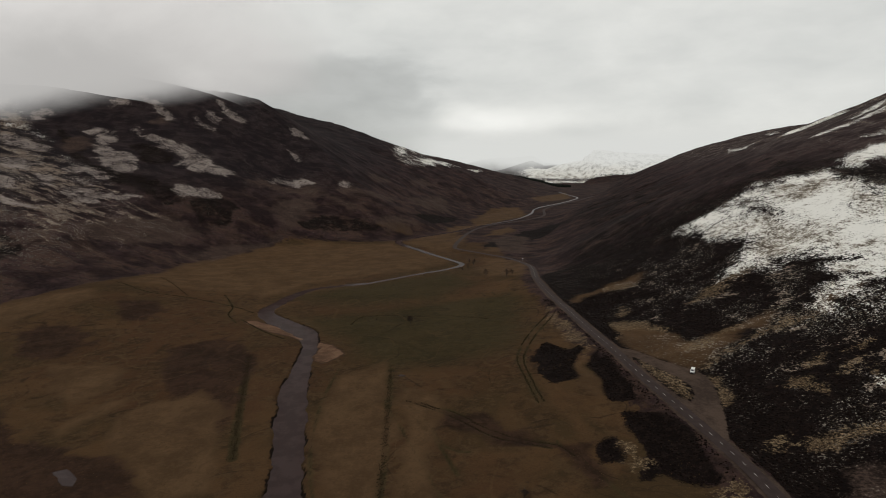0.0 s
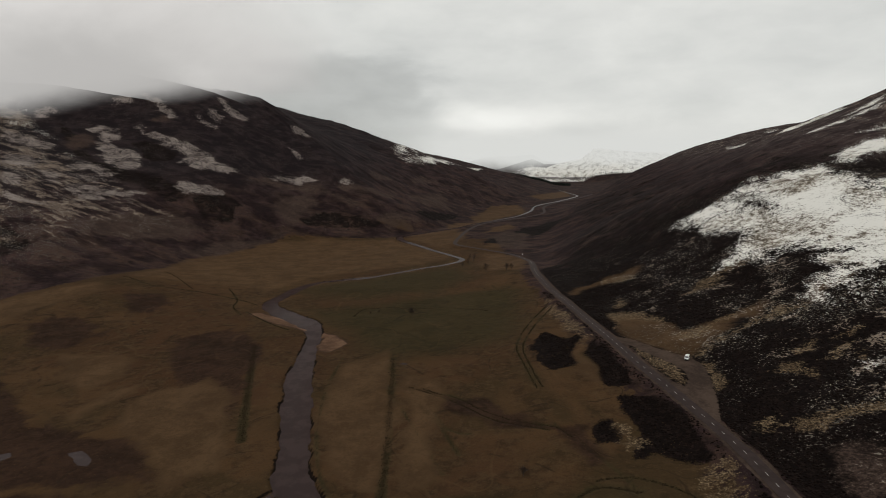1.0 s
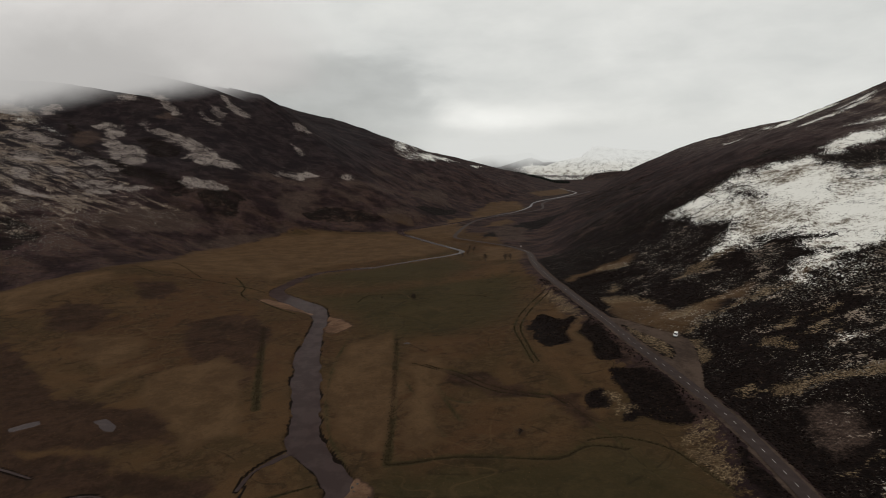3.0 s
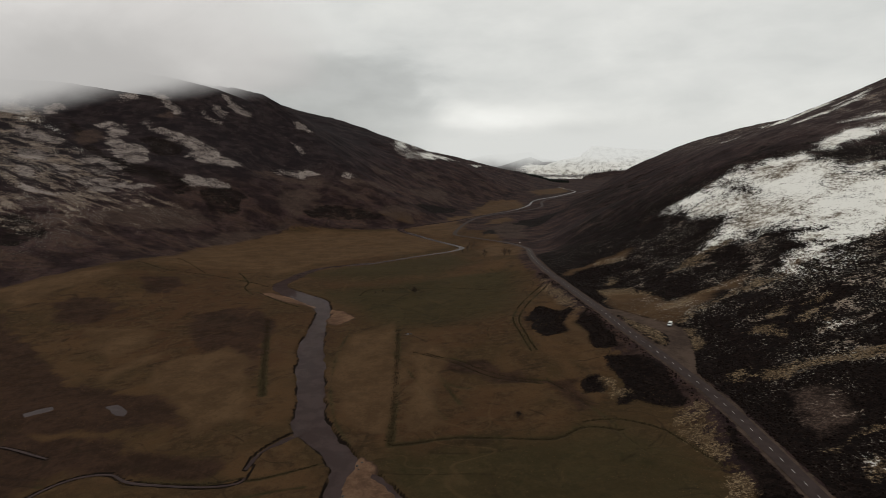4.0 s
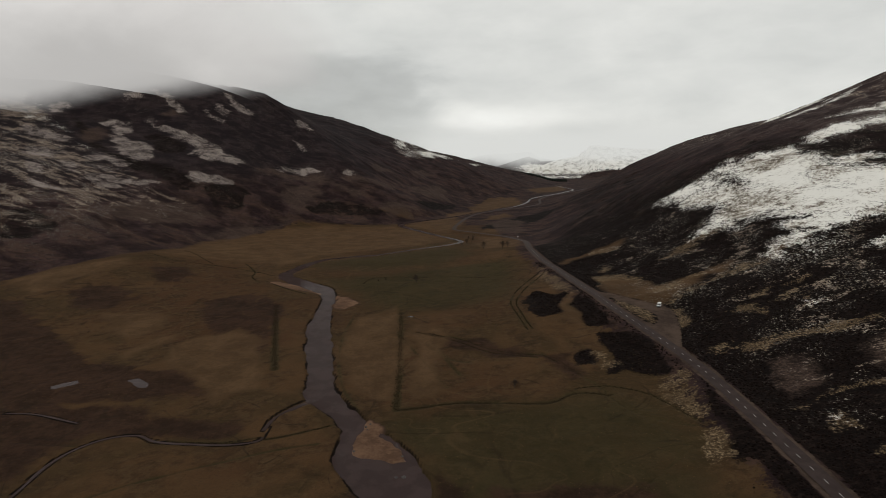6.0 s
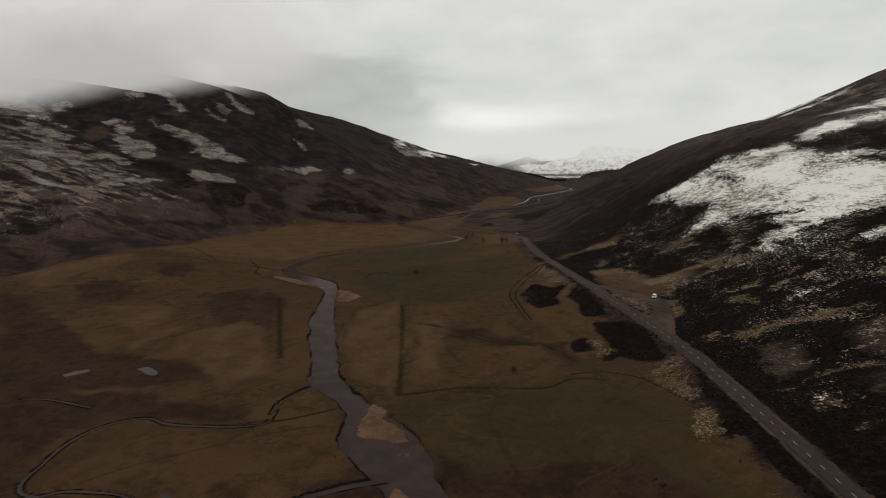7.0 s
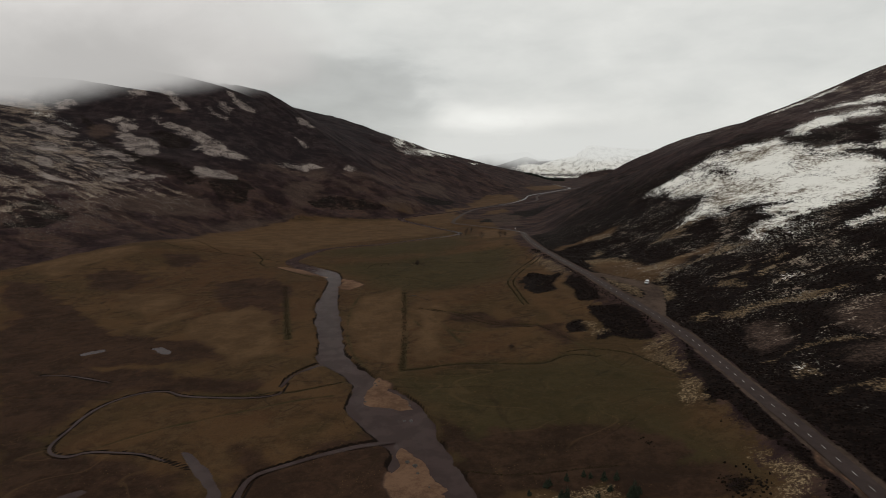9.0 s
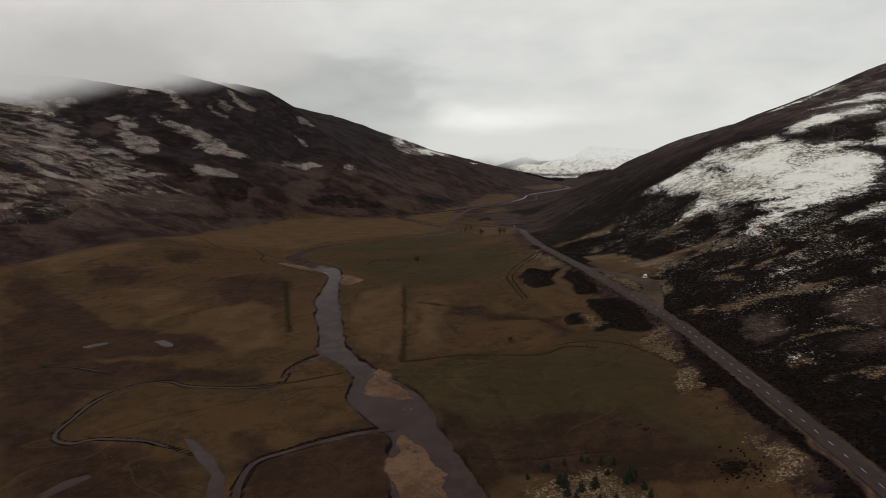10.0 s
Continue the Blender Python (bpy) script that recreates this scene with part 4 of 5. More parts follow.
def land(x, y):
    """Heights of the ground and its cover."""
    shape = x.shape
    x, y = x.ravel(), y.ravel()
    z = broad(x, y)
    n = {k: np.zeros(x.size) for k in ("snow", "straw", "grey", "sand", "pasture", "dark", "green", "brown", "tan", "gravel", "wet", "patchy", "bare")}
    wob = 0.9 * grain(x, y, 7, 21) + 0.5 * grain(x, y, 2.8, 22)
    for line in STREAMS:
        d, v = near(line, x, y, 20)
        s = d - v[:, 2] / 2 + 0.5 * wob
        z = np.where(d < 1e5, z + (v[:, 3] + 0.25 - z) * (1 - step(s, 1, 14)), z)
        z = np.where(d < 1e5, z - 0.9 * (1 - step(s, -0.9, 0.7)), z)
        n["wet"] = np.maximum(n["wet"], np.where(d < 1e5, 0.85 * step(s, -0.9, -0.1) * (1 - step(s, 0.3, 0.9)), 0))
    for shape_, lvl in zip(PONDS, POND_LEVEL):
        s = inside(shape_, x, y, 14) + 0.8 * wob
        z = np.where(s > -14, z + (lvl + 0.2 - z) * step(s, -12, -1), z)
        z = np.where(s > -14, z - 0.9 * step(s, -0.6, 1.0), z)
    for line in DRAINS:
        d, v = near(line, x, y, 12)
        s = d - v[:, 2] / 2 + 0.5 * wob
        z = np.where(d < 1e5, z - 0.5 * (1 - step(s, -1, 1.2)), z)
        n["green"] = np.maximum(n["green"], np.where(d < 1e5, 0.9 * (1 - step(s, -0.5, 1.5)), 0))
        n["wet"] = np.maximum(n["wet"], np.where(d < 1e5, np.where(v[:, 2] > 3.1, 0.40, 0.46) * (1 - step(s, -0.6, 1.0)), 0))
    beside = np.zeros(x.size)
    for line in (RIVER, RIVER_FAR):
        d, v = near(line, x, y, 70)
        s = d - v[:, 2] / 2 + wob + 1.3 * np.clip(grain(x, y, 4.5, 27) - 0.1, 0, 1)
        top = v[:, 3]
        z = np.where(d < 1e5, z + (top + 0.42 * deep(v[:, 1]) - z) * (1 - step(s, 3, 45)), z)
        bank = 1 - step(s, -1.4, 0.9)
        beside = np.maximum(beside, np.where(d < 1e5, (1 - step(s, 3, 45)) * step(s, -1.0, 1.5), 0))
        z = np.where(d < 1e5, z - bank * 1.7, z)
        n["wet"] = np.maximum(n["wet"], np.where(d < 1e5, step(s, -2.0, -0.6) * (1 - step(s, 0.2, 1.1)) * (0.65 + 0.5 * grain(x, y, 9, 23)), 0))
    for line in STREAMS:
        d, v = near(line, x, y, 20)
        z = np.where(d < 1e5, z - 0.9 * beside * (1 - step(d - v[:, 2] / 2 + 0.5 * wob, -0.9, 0.7)), z)
    for bar in SAND_BARS:
        s = inside(bar, x, y, 12) + 2.0 * wob + 2.2 * grain(x, y, 14, 72)
        d, v = near(RIVER, x, y, 70)
        lift = step(s, -2.5, 3.0)
        lvl = v[:, 3] - deep(v[:, 1]) + 0.1 + 0.4 * step(s, 0, 5) + 0.08 * grain(x, y, 3, 24)
        z = np.where((d < 1e5) & (s > -12) & (z < lvl), z + (lvl - z) * lift, z)
        n["sand"] = np.maximum(n["sand"], step(s, -3.0, 2.0))
        n["wet"] *= 1 - step(s, -1.0, 1.0)
    gap = np.full(x.size, 1e6)
    for line, half in ((ROAD, ROAD_HALF), (ROAD_FAR, ROAD_HALF)):
        d, v = near(line, x, y, 60)
        gap = np.minimum(gap, d)
        w = 1 - step(d, half + 2.2, half + 15)
        z = np.where(d < 1e5, z + (v[:, 2] - 0.22 - z) * w, z)
        n["gravel"] = np.maximum(n["gravel"], np.where(d < 1e5, 1 - step(d, half + np.interp(v[:, 1], [500, 800], [0.4, -0.8]), half + np.interp(v[:, 1], [500, 800], [2.6, 0.8]) + wob), 0))
    s = np.minimum(inside(LAY_BY, x, y, 30), -inside(LAY_ISLAND, x, y, 30))
    d, v = near(ROAD, x, y, 60)
    z = np.where((s > -14) & (d < 1e5), z + (v[:, 2] + 0.02 * d - 0.25 - z) * step(s, -14, -2), z)
    n["gravel"] = np.maximum(n["gravel"], step(s, -2.5, 2.0))
    # cover
    dl, _, sl = off_line(FOOT_L, x, y)
    dr, _, sr = off_line(FOOT_R, x, y)
    rx = np.interp(y, ROAD[:-60, 1], ROAD[:-60, 0])
    m = np.minimum(np.where(sl > 0, -dl, dl), np.minimum(rx - 14 - x, 930 - y))
    n["pasture"] = np.clip(0.5 + m / 26, 0, 1)
    n["patchy"] = np.clip(np.where(sl > 0, 0.8 * step(dl, 40, 200) * (1 - step(y - np.interp(x, [-1200, -770, -632, -503, -427, -352, -313], [1500, 1076, 940, 863, 833, 822, 824]) + 12 * grain(x, y, 40, 63), -18, 4)) + 0.14, np.where(x > rx + 8, 0.50 * step(x - rx, 10, 90) * (1 - step(y, 380, 560)) + 0.16 * (1 - step(y, 700, 1000)), 0)), 0, 1)
    wx = 5.0 * grain(x, y, 26, 41) + 2.8 * grain(x, y, 10, 42)
    wy = 6.0 * grain(x, y, 30, 43) + 3.2 * grain(x, y, 11, 44)
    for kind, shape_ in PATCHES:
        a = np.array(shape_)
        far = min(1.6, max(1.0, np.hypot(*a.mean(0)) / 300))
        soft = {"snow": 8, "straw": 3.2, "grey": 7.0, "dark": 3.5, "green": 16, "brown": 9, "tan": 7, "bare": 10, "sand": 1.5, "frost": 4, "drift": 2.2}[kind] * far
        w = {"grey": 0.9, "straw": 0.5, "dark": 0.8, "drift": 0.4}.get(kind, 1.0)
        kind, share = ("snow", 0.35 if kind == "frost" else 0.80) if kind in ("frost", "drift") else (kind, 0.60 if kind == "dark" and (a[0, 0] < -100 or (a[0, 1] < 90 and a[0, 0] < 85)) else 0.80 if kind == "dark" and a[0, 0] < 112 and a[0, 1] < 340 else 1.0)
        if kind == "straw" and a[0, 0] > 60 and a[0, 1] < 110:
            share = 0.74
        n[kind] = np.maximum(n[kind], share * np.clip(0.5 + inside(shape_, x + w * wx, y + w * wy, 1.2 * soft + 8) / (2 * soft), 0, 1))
    n["snow"] *= (1 - 0.58 * n["bare"]) * (1 - 0.30 * step(z, 135, 160)) * (1 - 0.22 * (x < -300)) * (1 - 0.28 * (y > 1500))
    hill = np.where(z > 62, 1.0, np.where(z > 34, 0.30 + 0.7 * step(z, 50, 66), 0.95)) * (0.12 + 0.15 * step(z, 150, 190) * (1 - step(x, 560, 720)) + 0.88 * step(x, 560, 720)) * (1 - 0.9 * step(y, 4640, 4680))
    n["snow"] = np.maximum(n["snow"], hill * step(y + 12 * grain(x, y, 80, 62), 4150, 4200))
    crest = z - 165 - 0.02 * np.abs(y - 2500) + 14 * grain(x, y, 60, 61)
    n["snow"] = np.maximum(n["snow"], 0.42 * step(crest, -30, 60) * step(y, 1900, 2250) * (x < 500))
    n["patchy"] = np.maximum(n["patchy"], 0.55 * step(z, 125, 180) * (x > 250) * step(y, 480, 560))
    foot = np.interp(y, [q[1] for q in FOOT_R], [q[0] for q in FOOT_R]) + 25 * grain(x, y, 60, 64)
    far = step(y, 560, 700)
    slope_r = step(x - (rx + (foot - rx) * far), 3.5, 7 + 80 * far) * (x > rx + 3) * (y > -700)
    n["dark"] = np.maximum(n["dark"], slope_r * (0.90 - 0.36 * step(y, 440, 660) - 0.12 * step(y, 1000, 1700) - 0.16 * step(z, 60, 110)) * (1 - step(z, 120, 170)))
    bank = step(x - rx, -15, -11) * (1 - step(x - rx, -4, -3)) * (1 - step(y, 140, 185)) * (1 - n["straw"])
    n["dark"] = np.maximum(n["dark"], (0.80 + 0.2 * grain(x, y, 12, 65)) * bank)
    for k in ("straw", "dark"):
        n[k] = n[k] * step(gap, ROAD_HALF + 0.5, ROAD_HALF + 3)
    return z.reshape(shape), n


def lines_of(spans):
    """Coordinates from rows of (end, spacing), growing evenly between."""
    out = [spans[0][0]]
    for (a, ga), (b, gb) in zip(spans[:-1], spans[1:]):
        while out[-1] < b - 0.5 * gb:
            u = (out[-1] - a) / (b - a)
            out.append(out[-1] + ga + (gb - ga) * u)
    return np.array(out)


def build_ground():
    xs = lines_of([(-3600, 160), (-1200, 12), (-700, 4.5), (-260, 2.4), (-160, 1.15), (40, 1.15), (150, 1.5), (260, 2.2), (520, 3.2), (1200, 10), (3900, 150)])
    ys = lines_of([(-900, 90), (-120, 10), (40, 1.1), (240, 1.1), (460, 1.8), (700, 3.0), (1300, 5.0), (2400, 14), (3900, 30), (4890, 12)])
    gx, gy = np.meshgrid(xs, ys)
    gz, cover = land(gx, gy)
    rows, cols = gx.shape
    me = bpy.data.meshes.new("ground")
    me.vertices.add(rows * cols)
    me.vertices.foreach_set("co", np.stack([gx, gy, gz], -1).astype(np.float32).ravel())
    i = (np.arange(rows - 1)[:, None] * cols + np.arange(cols - 1)[None]).ravel()
    quads = np.stack([i, i + 1, i + 1 + cols, i + cols], 1).astype(np.int32)
    me.loops.add(quads.size)
    me.polygons.add(len(quads))
    me.loops.foreach_set("vertex_index", quads.ravel())
    me.polygons.foreach_set("loop_start", np.arange(0, quads.size, 4, dtype=np.int32))
    me.polygons.foreach_set("use_smooth", np.ones(len(quads), bool))
    me.update(calc_edges=True)
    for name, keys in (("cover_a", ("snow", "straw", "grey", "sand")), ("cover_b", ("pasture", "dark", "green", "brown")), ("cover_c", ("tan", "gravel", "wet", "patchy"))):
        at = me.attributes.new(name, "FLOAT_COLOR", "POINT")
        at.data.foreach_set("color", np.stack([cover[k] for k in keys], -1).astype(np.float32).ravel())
    me.materials.append(ground_look)
    ob = tagged(new("ground", me), "broad glen floor and heather hillsides with patchy snow", "ground", kind="structure")
    return ob, (xs, ys, gz)


ground, GROUND = build_ground()


def height(x, y):
    """The built ground's height."""
    xs, ys, gz = GROUND
    i, j = np.clip(np.searchsorted(xs, x) - 1, 0, len(xs) - 2), np.clip(np.searchsorted(ys, y) - 1, 0, len(ys) - 2)
    u, v = (x - xs[i]) / (xs[i + 1] - xs[i]), (y - ys[j]) / (ys[j + 1] - ys[j])
    return (gz[j, i] * (1 - u) + gz[j, i + 1] * u) * (1 - v) + (gz[j + 1, i] * (1 - u) + gz[j + 1, i + 1] * u) * v


def ribbon(name, line, half, heights, mat, cells=2):
    """A sheet along a line of x, y."""
    tang = np.gradient(line[:, :2], axis=0)
    tang /= np.linalg.norm(tang, axis=1)[:, None] + 1e-9
    side = np.column_stack([tang[:, 1], -tang[:, 0]])
    half = np.broadcast_to(half, len(line))
    verts = []
    for j in range(cells + 1):
        off = (2 * j / cells - 1) * half
        verts.append(np.column_stack([line[:, :2] + side * off[:, None], heights]))
    v = np.stack(verts, 1).reshape(-1, 3)
    n = cells + 1
    f = [(i * n + j, i * n + j + 1, (i + 1) * n + j + 1, (i + 1) * n + j) for i in range(len(line) - 1) for j in range(cells)]
    me = bpy.data.meshes.new(name)
    me.from_pydata(v.tolist(), [], f)
    for p in me.polygons:
        p.use_smooth = True
    me.materials.append(mat)
    me.update()
    if me.polygons[0].normal.z < 0:
        me.flip_normals()
    return new(name, me)


tagged(ribbon("river", RIVER, RIVER[:, 2] / 2 + 2.2, RIVER[:, 3] - deep(RIVER[:, 1]), water_look), "shallow peaty brown river with grassy cut banks", "river", kind="structure")
tagged(ribbon("river_upper", RIVER_FAR, RIVER_FAR[:, 2] / 2 + 0.3, RIVER_FAR[:, 3] - 0.12, upper_look), "winding upper river shining under grey sky", "river", kind="structure")
for s in STREAMS:
    bed = np.convolve(np.pad(np.minimum(height(s[:, 0], s[:, 1]), s[:, 3]), 3, mode="edge"), np.ones(7) / 7, "valid")
    tagged(ribbon("stream", s, s[:, 2] * 0.36, bed + 0.55, water_look), "narrow meandering side stream in rough pasture", "stream", "side streams", "structure")
for outline, lvl in zip(PONDS, POND_LEVEL):
    bm = bmesh.new()
    c = Vector((sum(q[0] for q in outline) / len(outline), sum(q[1] for q in outline) / len(outline)))
    ring = np.array(outline)
    for _ in range(3):
        after = np.roll(ring, -1, axis=0)
        ring = np.stack([0.8 * ring + 0.2 * after, 0.2 * ring + 0.8 * after], 1).reshape(-1, 2)
    bm.faces.new([bm.verts.new((c.x + (q[0] - c.x) * 1.3, c.y + (q[1] - c.y) * 1.3, lvl - 0.25)) for q in ring])
    bmesh.ops.recalc_face_normals(bm, faces=bm.faces)
    me = bpy.data.meshes.new("pond")
    bm.to_mesh(me)
    if me.polygons[0].normal.z < 0:
        me.flip_normals()
    me.materials.append(still_look if lvl > POND_LEVEL[2] + 0.3 else water_look)
    tagged(new("pond", me), "small pale pool lying in boggy pasture", "pond", "pools", "structure")


def build_road(line, name, label):
    w = 0.12 * np.array([grain(line[:, 1], line[:, 0], 9, 31)])[0]
    z = line[:, 2]
    ob = ribbon(name, line, ROAD_HALF + w, z, asphalt_look, 4)
    return tagged(ob, label, "road", kind="structure")


road = build_road(ROAD, "road", "worn grey two-lane asphalt road with dashed centre line")
build_road(ROAD_FAR, "road_far", "grey asphalt road winding along the glen floor")


def place_dashes(line, pitch, size, wide):
    """White centre dashes, one object each, on the road."""
    leg = np.hypot(*np.diff(line[:, :2], axis=0).T)
    at = np.concatenate([[0], np.cumsum(leg)])
    bm = bmesh.new()
    bmesh.ops.create_cube(bm, size=1.0, matrix=Matrix.Diagonal((wide, size, 0.02, 1)))
    me = bpy.data.meshes.new("road_dash")
    bm.to_mesh(me)
    me.materials.append(paint_look)
    s = 0.0
    while s < at[-1] - pitch:
        p = [np.interp(s, at, line[:, k]) for k in range(3)]
        q = [np.interp(s + 1.0, at, line[:, k]) for k in range(3)]
        if -60 < p[1] < 720:
            ob = new("road_dash", me)
            d = Vector(q) - Vector(p)
            ob.matrix_world = Matrix.Translation((p[0], p[1], p[2] + 0.02)) @ Matrix.Rotation(math.atan2(-d.x, d.y), 4, "Z") @ Matrix.Rotation(math.atan2(d.z, math.hypot(d.x, d.y)), 4, "X")
            ob.parent = road
        s += pitch


place_dashes(ROAD, 7.5, 2.4, 0.17)


# ---- low cloud ----


def cloud_fill(t, p):
    s = node(t, "ShaderNodeSeparateXYZ", {0: p})
    x, z = s.outputs[0], s.outputs[2]
    puff = noise_node(t, node(t, "ShaderNodeMapping", {"Vector": p, "Scale": (1, 1, 1.7)}).outputs[0], 210, 6, 0.55, 0.3)
    foot = node(t, "ShaderNodeMapRange", {0: x, 1: -760.0, 2: -420.0, 3: 222.0, 4: 286.0}).outputs[0]
    v = math_node(t, "ADD", math_node(t, "SUBTRACT", z, foot), math_node(t, "MULTIPLY", math_node(t, "SUBTRACT", puff, 0.5), 40))
    a = ramp(t, v, -34.0, 22.0)
    side = math_node(t, "SUBTRACT", 1.0, ramp(t, math_node(t, "ADD", x, math_node(t, "MULTIPLY", puff, 260)), -420.0, -60.0))
    top = math_node(t, "SUBTRACT", 1.0, ramp(t, math_node(t, "ADD", z, math_node(t, "MULTIPLY", puff, 80)), 400.0, 540.0))
    a = math_node(t, "MULTIPLY", math_node(t, "MULTIPLY", a, side), math_node(t, "MULTIPLY", top, 0.90))
    body = noise_node(t, node(t, "ShaderNodeMapping", {"Vector": p, "Scale": (1, 1, 2.0)}).outputs[0], 330, 5, 0.5, 0.4)
    # cloud shading put into the glow: greyer at the base, brighter higher up
    tone = node(t, "ShaderNodeMapRange", {0: math_node(t, "ADD", z, math_node(t, "MULTIPLY", math_node(t, "SUBTRACT", body, 0.5), 420)), 1: 240.0, 2: 430.0, 3: 0.50, 4: 0.69}, interpolation_type="SMOOTHSTEP").outputs[0]
    return veil(t, a, tone)


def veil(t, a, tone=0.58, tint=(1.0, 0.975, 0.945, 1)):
    """Vapour that glows: the sky's light on it is set as emission."""
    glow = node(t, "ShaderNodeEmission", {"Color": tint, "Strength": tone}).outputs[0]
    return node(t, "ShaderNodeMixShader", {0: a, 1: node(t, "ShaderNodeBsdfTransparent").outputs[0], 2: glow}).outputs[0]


# aerial haze painted by emission, denser with height, over the far hills
def mist_glow_fill(t, p):
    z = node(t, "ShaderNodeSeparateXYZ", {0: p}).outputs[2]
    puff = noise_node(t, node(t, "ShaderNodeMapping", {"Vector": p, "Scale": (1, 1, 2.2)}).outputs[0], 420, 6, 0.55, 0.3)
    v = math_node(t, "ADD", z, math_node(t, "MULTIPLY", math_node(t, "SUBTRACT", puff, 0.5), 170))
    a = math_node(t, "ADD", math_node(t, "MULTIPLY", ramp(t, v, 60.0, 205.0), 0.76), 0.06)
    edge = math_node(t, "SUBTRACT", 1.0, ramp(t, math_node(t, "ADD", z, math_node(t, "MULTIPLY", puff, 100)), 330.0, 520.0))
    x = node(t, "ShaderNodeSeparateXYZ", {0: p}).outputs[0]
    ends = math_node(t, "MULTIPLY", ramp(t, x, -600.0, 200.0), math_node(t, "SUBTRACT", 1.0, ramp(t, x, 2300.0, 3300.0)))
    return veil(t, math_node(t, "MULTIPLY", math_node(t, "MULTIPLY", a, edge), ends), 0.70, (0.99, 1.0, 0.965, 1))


cloud_look, mist_glow_look = material("low_cloud", cloud_fill), material("far_mist_glow", mist_glow_fill)


def sheets(name, rows, mat, label):
    """Thin layers of vapour, one behind another, each slightly curved."""
    bm = bmesh.new()
    for x0, x1, y, bow, z0, z1 in rows:
        grid = [[bm.verts.new((x0 + (x1 - x0) * i / 24, y + bow * math.sin(3.14159 * i / 24), z0 + (z1 - z0) * j / 4)) for j in range(5)] for i in range(25)]
        for i in range(24):
            for j in range(4):
                bm.faces.new((grid[i][j], grid[i + 1][j], grid[i + 1][j + 1], grid[i][j + 1]))
    me = bpy.data.meshes.new(name)
    bm.to_mesh(me)
    me.materials.append(mat)
    ob = tagged(new(name, me), label, "cloud", kind="structure")
    ob.visible_shadow = False
    return ob


sheets("backdrop_low_cloud", [(-1900, 150, 960 + 95 * k, -60 + 25 * k, 150, 620) for k in range(5)], cloud_look, "soft grey cloud on the hill summit, bright by its own glow")
sheets("backdrop_mist_glow", [(-900, 3500, 4130, 60, -20, 640), (-900, 3500, 4690, 20, -20, 640)], mist_glow_look, "glowing sheets that paint pale mist over the far snowy hills")


# ---- things ----
bark_look = plain("bark", (0.036, 0.027, 0.022), (0.070, 0.053, 0.043), 0.3, 0.9, 0.03)
twig_look = plain("bare_twigs", (0.040, 0.027, 0.021), (0.070, 0.049, 0.037), 0.8, 0.9, 0.02, 0.1)
needle_look = plain("needles", (0.0075, 0.0098, 0.0050), (0.0175, 0.0215, 0.0100), 0.5, 0.85, 0.02, 0.2)
stone_look = plain("river_stone", (0.030, 0.026, 0.024), (0.075, 0.064, 0.058), 0.6, 0.85, 0.05)
white_look = plain("white_paint", (0.62, 0.62, 0.60), (0.74, 0.74, 0.72), 0.9, 0.35, 0.0, 0.5)
glass_look = plain("dark_glass", (0.012, 0.014, 0.016), (0.022, 0.025, 0.028), 1.0, 0.06, 0.0, 0.6)
rubber_look = plain("rubber", (0.014, 0.014, 0.014), (0.026, 0.025, 0.025), 0.2, 0.85, 0.005)
steel_look = plain("steel", (0.35, 0.35, 0.35), (0.50, 0.50, 0.50), 0.3, 0.35, 0.0, 0.5, 1.0)
red_look = plain("tail_glass", (0.16, 0.010, 0.008), (0.26, 0.018, 0.012), 0.2, 0.2, 0.0, 0.5)
trim_look = plain("black_trim", (0.016, 0.016, 0.017), (0.030, 0.030, 0.031), 0.4, 0.6, 0.01)


def part(name, bm, mat, parent=None, label=""):
    """Links a bmesh as one mesh object under parent."""
    me = bpy.data.meshes.new(name)
    bm.to_mesh(me)
    bm.free()
    me.materials.append(mat)
    ob = new(name, me)
    ob.parent = parent
    return tagged(ob, label)


def tube(bm, pts, radii, sides=6):
    """A tapered limb along points."""
    rings = []
    for i, (p, r) in enumerate(zip(pts, radii)):
        d = (pts[min(i + 1, len(pts) - 1)] - pts[max(i - 1, 0)]).normalized()
        a = d.orthogonal().normalized()
        b = d.cross(a)
        rings.append([bm.verts.new(p + r * (math.cos(6.2832 * k / sides) * a + math.sin(6.2832 * k / sides) * b)) for k in range(sides)])
    for q, w in zip(rings[:-1], rings[1:]):
        for k in range(sides):
            bm.faces.new((q[k], q[(k + 1) % sides], w[(k + 1) % sides], w[k]))
    bm.faces.new(rings[-1])


